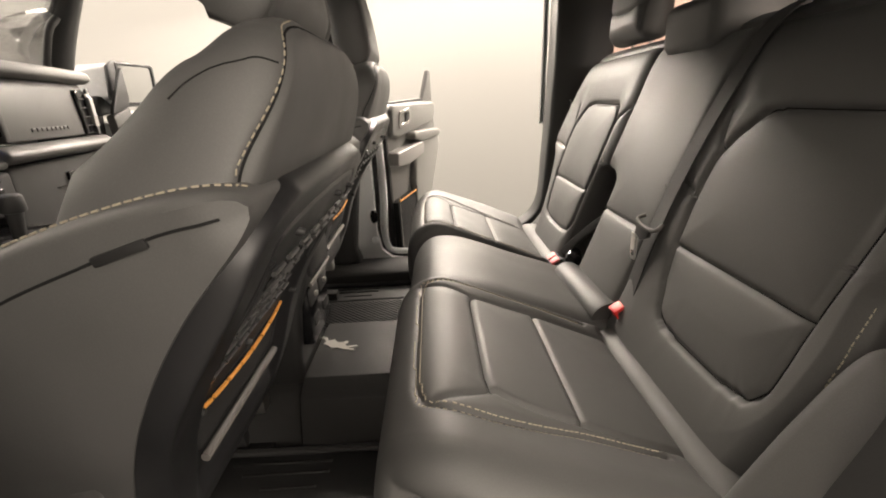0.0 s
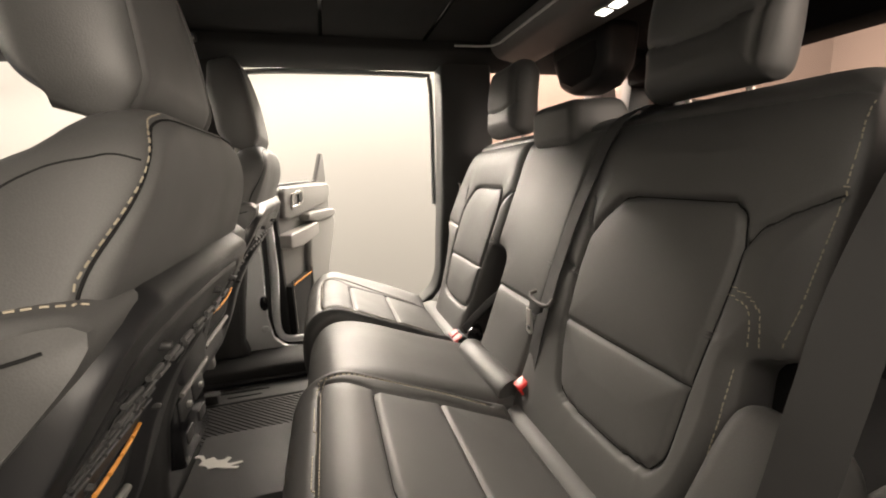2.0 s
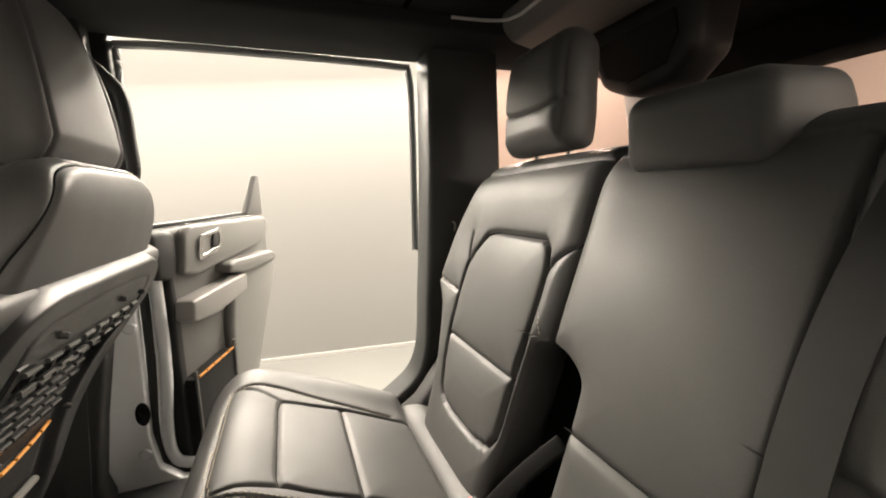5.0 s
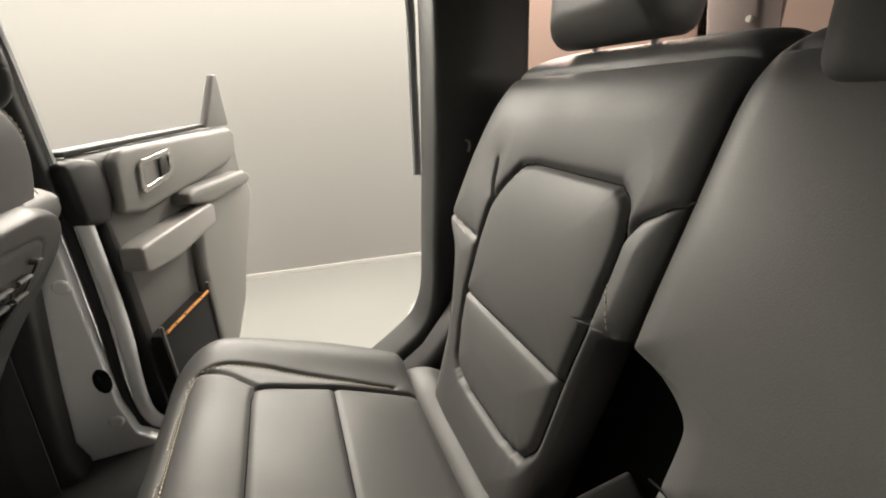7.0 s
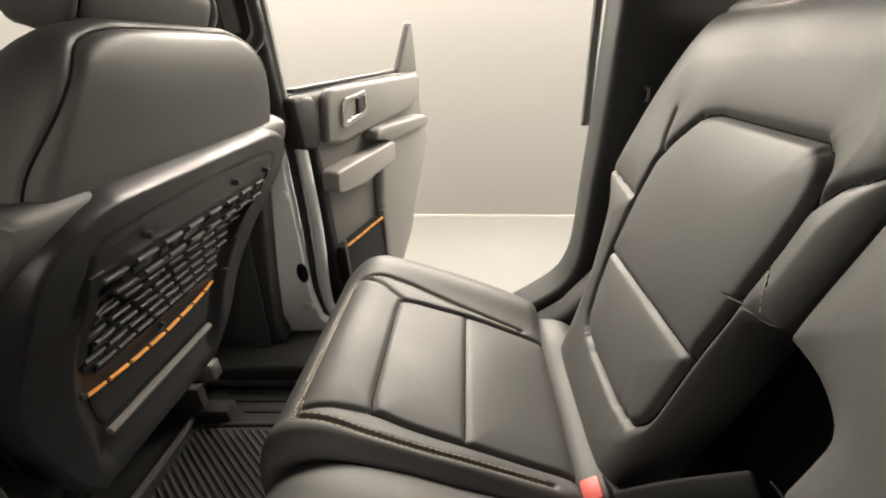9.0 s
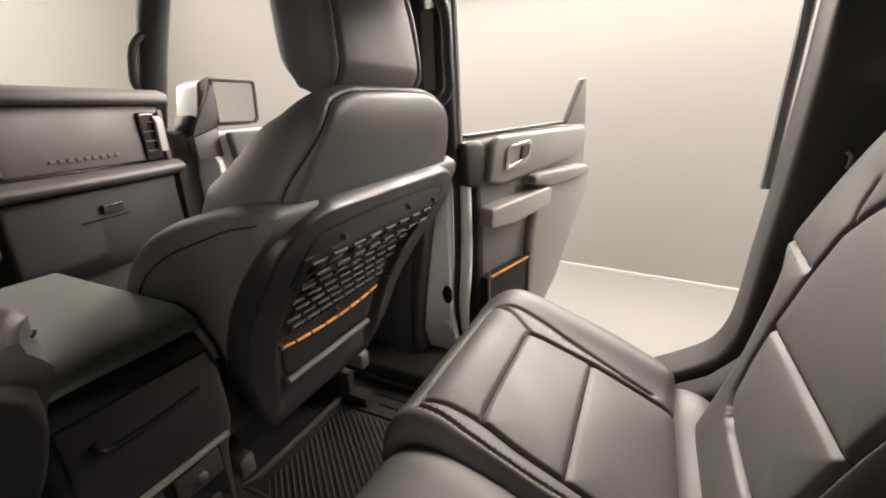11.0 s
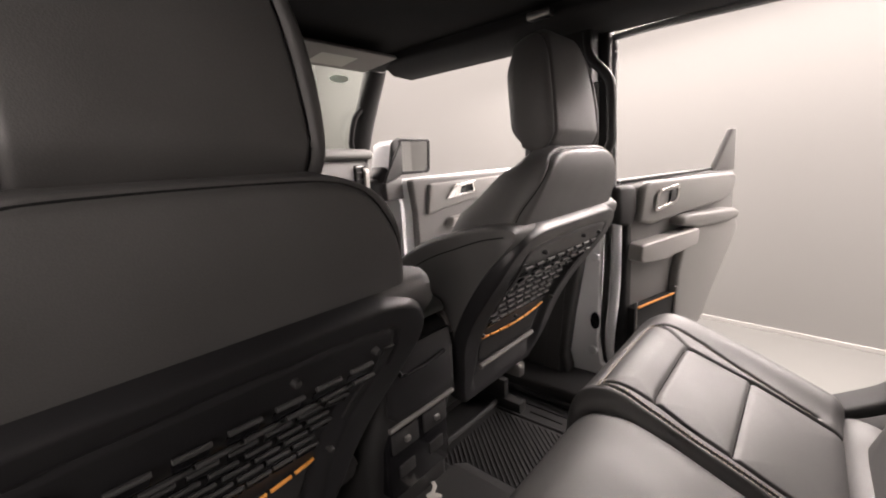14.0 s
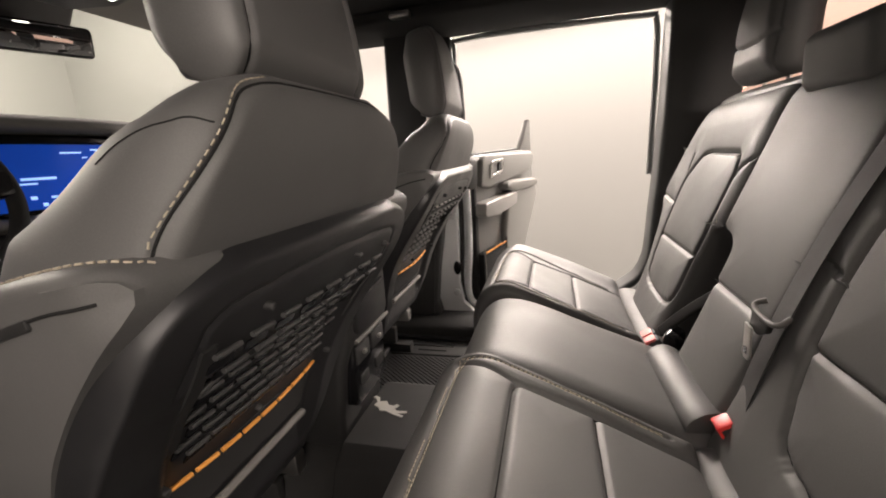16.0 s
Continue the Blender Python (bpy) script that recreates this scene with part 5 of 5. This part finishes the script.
# ---- centre console ----
CONSOLE = material("satin_black_console", (0.028, 0.028, 0.028), 0.36, vary=0.1, grain=1000, bump=0.2, depth=0.0003)
con = thing("centre_console", (0.1, 0, 0.75), "black plastic centre console with a padded lid", "console")
part("console_body", slab([(-0.45, 0.72), (-0.45, 1.10), (-0.25, 1.08), (-0.05, 1.09), (0.02, 1.13), (0.37, 1.135), (0.405, 1.12), (0.425, 1.08), (0.425, 0.99), (0.40, 0.92), (0.385, 0.80), (0.385, 0.72)], "y", -0.105, 0.105, 0.018, 4), CONSOLE, con, "black console body")
LID = material("grey_vinyl_lid", (0.13, 0.136, 0.126), 0.42, vary=0.08, grain=1000, bump=0.2, depth=0.0003)
part("lid", slab([(0.03, 1.139), (0.03, 1.163), (0.05, 1.170), (0.37, 1.170), (0.405, 1.158), (0.415, 1.139)], "y", -0.098, 0.098, 0.010, 3), LID, con, "dark padded lid")
for y in (0.1, -0.1):
    part("lid_edge", tube([(0.03, y, 1.134), (0.20, y, 1.136), (0.365, y, 1.136), (0.402, y, 1.122), (0.418, y, 1.09)], 0.0055, 8, 30), TRIM_GREY, con, "satin grey edge below the lid")
part("rear_face", slab([(-0.085, 1.115), (0.085, 1.115), (0.085, 1.0), (0.07, 0.985), (-0.07, 0.985), (-0.085, 1.0)], "x", 0.42, 0.431, 0.006, 2), SHELL, con, "black rear face")
part("grip_slot", tube([(0.433, -0.06, 1.083), (0.433, -0.05, 1.068), (0.433, 0.0, 1.066), (0.433, 0.06, 1.072)], 0.004, 8), GLOSS, con, "dark grip slot")
rp = part("outlet_panel", slab([(-0.08, 0.968), (0.08, 0.968), (0.08, 0.82), (-0.08, 0.82)], "x", 0.38, 0.416, 0.008, 2), GLOSS, con, "gloss black outlet panel")
for y in (-0.04, 0.04):
    part("rear_vent", slab([(y - 0.033, 0.955), (y + 0.033, 0.955), (y + 0.033, 0.915), (y - 0.033, 0.915)], "x", 0.412, 0.420, 0.003), PLASTIC, rp)
    part("vent_tab", box(0.419, 0.427, y - 0.006, y + 0.006, 0.93, 0.94, 0.002), STEEL, rp)
    part("socket", box(0.414, 0.4185, y - 0.02, y + 0.02, 0.86, 0.885, 0.002), PLASTIC, rp)
part("sill_bar", tube([(0.428, -0.085, 0.975), (0.432, 0.0, 0.978), (0.428, 0.085, 0.975)], 0.005, 8), TRIM_GREY, con, "grey edge trim")
part("shifter_plate", slab([(-0.40, 1.094), (-0.40, 1.102), (-0.06, 1.10), (-0.06, 1.092)], "y", -0.075, 0.075, 0.003), GLOSS, con, "gloss black shifter plate")
part("plate_edge", tube([(-0.38, 0.085, 1.105), (-0.22, 0.088, 1.098), (-0.06, 0.085, 1.106)], 0.005, 8), CHROME, con, "silver edge strip")
part("shifter", merge(cylinder((-0.22, -0.01, 1.09), (-0.21, -0.01, 1.16), 0.012, 0.016, 14), cylinder((-0.21, -0.01, 1.155), (-0.208, -0.01, 1.195), 0.024, 0.022, 18, 0.006)), PLASTIC, con, "black gear selector")

# ---- mats ----
matl = thing("floor_mat", (0.45, 0.42, 0.61), "black ribbed rubber floor mat in the rear foot well", "floor mat")
part("mat_base", slab([(0.10, 0.19), (0.10, 0.66), (0.68, 0.66), (0.71, 0.63), (0.71, 0.19)], "z", 0.602, 0.628, 0.004), MAT, matl)
part("mat_lip", tube([(0.70, 0.205, 0.636), (0.24, 0.212, 0.638), (0.222, 0.23, 0.640), (0.222, 0.52, 0.640), (0.205, 0.60, 0.642), (0.19, 0.648, 0.642), (0.30, 0.652, 0.640), (0.68, 0.650, 0.638)], 0.009, 8, 80), MAT, matl, "raised mat edge")
part("mat_ridge", tube([(0.235, 0.528, 0.628), (0.45, 0.530, 0.628), (0.69, 0.532, 0.628)], 0.006, 8, 12), MAT, matl, "low ridge across the mat")
for i in range(44):                  # slanting ribs, cut at the rim of the ribbed field
    off = 0.46 + 0.0168 * i
    x0, x1 = max(0.245, (off - 0.515) / 0.85), min(0.69, (off - 0.225) / 0.85)
    if x1 - x0 > 0.02:
        part("mat_rib", tube([(x0, off - 0.85 * x0, 0.6285), (x1, off - 0.85 * x1, 0.6280)], 0.0030, 6), MAT, matl)
for x0, x1, y in ((0.25, 0.46, 0.628), (0.28, 0.46, 0.600), (0.33, 0.44, 0.565)):
    part("mat_groove", box(x0, x1, y, y + 0.007, 0.627, 0.631, 0.001, 1), RUBBER, matl)
copy_thing(matl, pose(0.45, -0.42 - 0.02, 0.61))
tun = thing("tunnel_mat", (0.50, 0, 0.745), "black rubber tunnel mat with a silver-grey emblem", "floor mat")
part("mat_base", slab([(-0.205, 0.625), (-0.165, 0.735), (-0.12, 0.762), (0.12, 0.762), (0.165, 0.735), (0.205, 0.625), (0.195, 0.625), (0.155, 0.725), (0.115, 0.748), (-0.115, 0.748), (-0.155, 0.725), (-0.195, 0.625)], "x", 0.39, 0.715, 0.002), MAT, tun)
em = [(0.385, 0.045), (0.392, 0.052), (0.405, 0.046), (0.412, 0.030), (0.428, 0.034), (0.438, 0.020), (0.452, 0.018), (0.458, 0.026), (0.466, 0.020), (0.458, 0.006), (0.468, 0.0), (0.490, 0.002), (0.494, -0.004), (0.470, -0.010), (0.488, -0.016), (0.485, -0.022), (0.455, -0.012), (0.440, -0.004), (0.425, -0.006), (0.418, 0.006), (0.402, 0.014), (0.406, 0.026), (0.400, 0.038), (0.392, 0.044)]
part("emblem", slab(em, "z", 0.7615, 0.7638, 0.0004, 1), SILVER, tun, "silver-grey emblem")

# ---- rear seat belts ----
bel = thing("centre_belt", (1.2, -0.15, 0.95), "black rear centre seat belt with a steel tongue", "seat belt")
part("webbing", ribbon([(1.38, -0.222, 1.478), (1.315, -0.212, 1.466), (1.255, -0.200, 1.428), (1.205, -0.174, 1.300), (1.160, -0.167, 1.18), (1.116, -0.174, 1.06), (1.086, -0.182, 0.96), (1.075, -0.185, 0.90)], (0.15, 1, 0), 0.047, 0.0018, 50), WEB, bel, "black webbing")
part("belt_guide", box(1.33, 1.41, -0.262, -0.175, 1.456, 1.472, 0.006, 3), PLASTIC, bel, "black belt guide")
tg = part("tongue", tube([(1.118, -0.150, 1.112), (1.106, -0.146, 1.106), (1.101, -0.160, 1.100), (1.100, -0.200, 1.098), (1.104, -0.218, 1.102), (1.118, -0.214, 1.110)], 0.0040, 10, 30), TRIM_GREY, bel, "dull grey tongue bar")
part("tongue_cover", slab([(-0.206, 1.100), (-0.156, 1.100), (-0.152, 1.074), (-0.176, 1.070), (-0.200, 1.082)], "x", 1.097, 1.106, 0.003), PLASTIC, tg, "black tongue cover")
part("tongue_blade", slab([(-0.152, 1.080), (-0.172, 1.078), (-0.176, 1.034), (-0.170, 1.027), (-0.158, 1.027), (-0.153, 1.034)], "x", 1.092, 1.0955, 0.001), STEEL, tg, "steel blade")
part("blade_slot", slab([(-0.160, 1.046), (-0.168, 1.046), (-0.168, 1.036), (-0.160, 1.036)], "x", 1.0905, 1.0918, 0.0), GLOSS, tg)


def buckle(p, yaw, red, n, label):
    ob = thing("belt_buckle", p, label, "seat belt buckle")
    m = Matrix.Translation(p) @ Matrix.Rotation(radians(yaw), 4, "Z") @ Matrix.Rotation(radians(-32), 4, "Y")
    for i in range(n):
        o = (i - (n - 1) / 2) * 0.034
        bd = part("buckle_body", moved(box(-0.016, 0.012, o - 0.016, o + 0.016, -0.06, 0.012, 0.004), m), PLASTIC, ob, "black buckle body")
        part("button", moved(box(-0.0195, 0.006, o - 0.0145, o + 0.0145, -0.012, 0.0165, 0.003), m), red, bd, "red release button")
    part("strap", moved(box(-0.006, 0.004, -0.018, 0.018, -0.11, -0.055, 0.002), m), WEB, ob)
    return ob


side_belt = thing("side_belt", (1.05, -0.66, 0.86), "black rear seat belt hanging beside the double seat", "seat belt")
part("webbing", ribbon([(1.33, -0.705, 1.68), (1.23, -0.695, 1.48), (1.128, -0.682, 1.268), (1.094, -0.680, 1.158), (1.078, -0.674, 1.06), (1.058, -0.668, 0.97), (1.04, -0.665, 0.86)], (0.45, -0.85, -0.28), 0.047, 0.0018, 40), WEB, side_belt, "black webbing")


buckle((1.078, -0.180, 0.922), 0, RED, 1, "black seat belt buckle with a bright red button")
buckle((1.050, 0.178, 0.893), 0, PINKRED, 2, "double seat belt buckle with faded red buttons")
lap = thing("lap_belt", (1.10, 0.13, 0.92), "black belt pivot between the rear seats", "seat belt")
part("pivot", cylinder((1.078, 0.125, 0.912), (1.090, 0.165, 0.916), 0.022, 0.022, 18, 0.004), GLOSS, lap, "black round pivot")
rl = tube([(1.045, 0.085, 0.897), (1.048, 0.07, 0.899), (1.052, -0.03, 0.901), (1.056, -0.135, 0.901), (1.058, -0.15, 0.90)], 0.036, 18, 24, 0.72)
part("seat_roll", bevelled(rl, 0.008, 3, 60), LEATHER, seat60, "leather roll at the foot of the centre backrest")

part("buckle_sleeve", bevelled(ribbon([(1.060, 0.168, 0.915), (1.090, 0.148, 0.960), (1.122, 0.128, 1.000), (1.150, 0.112, 1.030)], (0.2, -0.9, -0.43), 0.026, 0.010, 14), 0.004, 3, 50), FABRIC, seat60, "dark sleeve between the two backrests")

# ---- roof fittings ----
bowl = thing("dome_lamp", (1.47, 0.10, 1.748), "small lit dome lamp on the roof bow", "lamp")
DL = Matrix.Translation((1.435, 0.06, 1.7495)) @ Matrix.Rotation(radians(6), 4, "Y")
part("lamp_base", moved(box(-0.022, 0.022, -0.055, 0.055, -0.006, 0.006, 0.004), DL), TRIM_GREY, bowl)
for o in (-0.026, 0.026):
    part("lens", moved(box(-0.014, 0.014, o - 0.018, o + 0.018, -0.010, -0.005, 0.003), DL), LAMP, bowl, "lit lens")
lone("bow_edge", tube([(1.20, 0.60, 1.80), (1.30, 0.58, 1.796), (1.338, 0.54, 1.794), (1.342, 0.40, 1.794), (1.342, -0.40, 1.794), (1.338, -0.54, 1.794), (1.30, -0.58, 1.796), (1.20, -0.60, 1.80)], 0.004, 8, 80), SKIRT, "pale edge seal along the roof bow", "seal")
for x in (0.745, 1.10):
    lone("roof_seam", box(x - 0.006, x + 0.006, -0.64, 0.64, 1.824, 1.8295, 0.002), GLOSS, "black seam between the roof panels", "trim")
for side in (1, -1):
    hk = thing("roof_latch", (0.33, side * 0.64, 1.80), "silver roof panel latch", "latch")
    part("latch_body", box(0.30, 0.37, side * 0.64 - 0.015, side * 0.64 + 0.015, 1.795, 1.815, 0.004), STEEL, hk)
sb = thing("sport_bar", (1.78, 0.6, 1.42), "grey sport bar leg behind the rear seat", "roll bar")
part("bar_leg", slab([(1.70, 1.83), (1.78, 1.40), (1.84, 1.40), (1.77, 1.83)], "y", 0.50, 0.62, 0.012, 3), BARGREY, sb)
part("bolt", cylinder((1.755, 0.52, 1.52), (1.75, 0.52, 1.52), 0.006, sides=10), STEEL, sb)
pod = thing("speaker_pod", (1.62, 0.42, 1.80), "dark rounded speaker pod under the roof", "speaker")
part("pod_grille", slab([(0.30, 1.70), (0.33, 1.645), (0.43, 1.632), (0.50, 1.66), (0.53, 1.74), (0.31, 1.75)], "x", 1.562, 1.572, 0.004, 2), FABRIC, pod, "black cloth speaker grille")
part("pod_shell", slab([(0.25, 1.80), (0.27, 1.66), (0.33, 1.615), (0.44, 1.60), (0.53, 1.64), (0.58, 1.74), (0.60, 1.80)], "x", 1.57, 1.70, 0.03, 5), PLASTIC, pod)
# belt guide beside the front headrests
for side in (1, -1):
    bg = thing("belt_anchor", (0.42, side * 0.72, 1.4), "grey shoulder belt loop on the pillar", "seat belt")
    part("guide_loop", tube([(0.438, side * 0.712, 1.75), (0.452, side * 0.705, 1.683), (0.492, side * 0.700, 1.638), (0.510, side * 0.700, 1.603), (0.514, side * 0.700, 1.52), (0.514, side * 0.700, 1.452), (0.492, side * 0.702, 1.425), (0.45, side * 0.715, 1.415)], 0.013, 10, 60), PLASTIC, bg, "black belt guard")
    part("guide_back", box(0.43, 0.505, side * 0.722, side * 0.734, 1.43, 1.62, 0.003), RUBBER, bg)
    part("guide_insert", box(0.444, 0.474, side * 0.712, side * 0.7215, 1.45, 1.615, 0.003), DOOR_DARK, bg, "grey guard insert")
    part("webbing", ribbon([(0.40, side * 0.712, 1.66), (0.385, side * 0.70, 1.40), (0.36, side * 0.70, 1.0), (0.34, side * 0.70, 0.72)], (1, 0, 0), 0.046, 0.0018, 24), WEB, bg, "black webbing")
    gh = thing("grab_handle", (-0.52, side * 0.67, 1.6), "black grab handle on the windscreen pillar", "handle")
    part("grip", tube([(-0.60, side * 0.685, 1.50), (-0.575, side * 0.655, 1.53), (-0.53, side * 0.65, 1.62), (-0.515, side * 0.68, 1.66)], 0.012, 10), PLASTIC, gh)
    # wing mirror on the cowl
    wm = thing("wing_mirror", (-0.52, side * 0.95, 1.36), "white and black wing mirror", "mirror")
    part("housing", slab([(side * 0.81, 1.41), (side * 0.835, 1.52), (side * 0.87, 1.537), (side * 1.01, 1.533), (side * 1.026, 1.52), (side * 1.018, 1.395), (side * 1.0, 1.383), (side * 0.85, 1.383)], "x", -0.65, -0.515, 0.025, 5), PAINT, wm, "white painted shell")
    part("sail", slab([(side * 0.733, 1.346), (side * 0.750, 1.380), (side * 0.832, 1.505), (side * 0.850, 1.519), (side * 0.845, 1.407), (side * 0.832, 1.374)], "x", -0.478, -0.462, 0.005, 2), PLASTIC, wm, "black inner mount")
    part("mount_base", slab([(side * 0.742, 1.268), (side * 0.738, 1.345), (side * 0.838, 1.372), (side * 0.846, 1.268)], "x", -0.500, -0.466, 0.006, 2), DASH, wm, "dark grey mount base")
    part("frame", slab([(side * 0.795, 1.405), (side * 0.822, 1.525), (side * 0.86, 1.545), (side * 1.018, 1.54), (side * 1.033, 1.528), (side * 1.023, 1.39), (side * 1.008, 1.376), (side * 0.845, 1.376)], "x", -0.512, -0.497, 0.006, 2), PLASTIC, wm, "black frame")
    tilt = Matrix.Translation((-0.480, side * 0.94, 1.46)) @ Matrix.Rotation(radians(-15 * side), 4, "Z") @ Matrix.Translation((0.497, -side * 0.94, -1.46))
    pane = [(0.868, 1.39), (0.87, 1.53), (1.012, 1.528), (1.02, 1.52), (1.012, 1.40), (1.0, 1.388)]
    part("mirror_glass", moved(slab([(side * y, z) for y, z in pane], "x", -0.4985, -0.4960, 0.0005, 1), tilt), MIRROR, wm, "mirror glass")
    swap = Matrix(((0, 1, 0, 0), (1, 0, 0, 0), (0, 0, 1, 0), (0, 0, 0, 1)))
    grown = [(side * (0.944 + (y - 0.944) * k), 1.459 + (z - 1.459) * k) for k in (1.11, 0.97) for y, z in pane]
    part("rim", ring(grown[:6], grown[6:], -0.503, -0.490, tilt @ swap), RUBBER, wm, "black rim round the mirror")
    part("arm", slab([(side * 0.76, 1.34), (side * 0.79, 1.42), (side * 0.90, 1.40), (side * 0.90, 1.36)], "x", -0.62, -0.54, 0.01), PLASTIC, wm, "black arm")
    # cowl and bonnet edge outside
    lone("cowl", slab([(-0.45, 0.60), (-0.45, 1.25), (-0.48, 1.29), (-0.75, 1.39), (-1.0, 1.36), (-1.0, 0.60)], "y", side * 0.802, side * 0.828, 0.008), PAINT, "white painted hinge pillar and cowl side", "body panel")
    lone("hinge_pillar_trim", slab([(-0.57, 0.60), (-0.565, 1.20), (-0.545, 1.36), (-0.75, 1.395), (-1.0, 1.36), (-1.0, 0.60)], "y", side * 0.72, side * 0.80, 0.012), PILLAR, "dark trim on the hinge pillar", "pillar")
lone("bonnet", slab([(-0.74, 1.395), (-1.0, 1.40), (-2.0, 1.34), (-2.2, 1.2), (-0.74, 1.2)], "y", -0.71, 0.71, 0.02), PAINT, "white painted bonnet", "body panel")
# hooks on the far pillar and the driver side belt
hk = thing("coat_hook", (1.155, 0.705, 1.30), "small steel hook on the rear pillar", "hook")
part("hook", tube([(1.235, 0.716, 1.315), (1.235, 0.700, 1.312), (1.235, 0.698, 1.30), (1.235, 0.704, 1.292)], 0.003, 8), STEEL, hk)
hd = thing("seat_release", (1.26, -0.66, 1.26), "black and steel rear seat release lever", "lever")
part("lever", tube([(1.25, -0.645, 1.30), (1.245, -0.665, 1.285), (1.25, -0.675, 1.24)], 0.006, 8), STEEL, hd)
part("lever_base", box(1.24, 1.30, -0.70, -0.655, 1.22, 1.26, 0.008), PLASTIC, hd)
# studio ceiling spots ahead of the windscreen
for i, (x, y) in enumerate(((-4.4, -1.4), (-3.0, 0.6), (-4.6, 1.4), (-3.4, -2.6))):
    spt = thing("ceiling_spot", (x, y, 3.98), "small lit ceiling spot", "lamp", "studio ceiling spots")
    part("spot_can", cylinder((x, y, 3.999), (x, y, 3.90), 0.07, 0.07, 18, 0.006), PLASTIC, spt, "black can")
    part("spot_lens", cylinder((x, y, 3.905), (x, y, 3.896), 0.05, 0.05, 18), SPOT, spt, "lit lens")
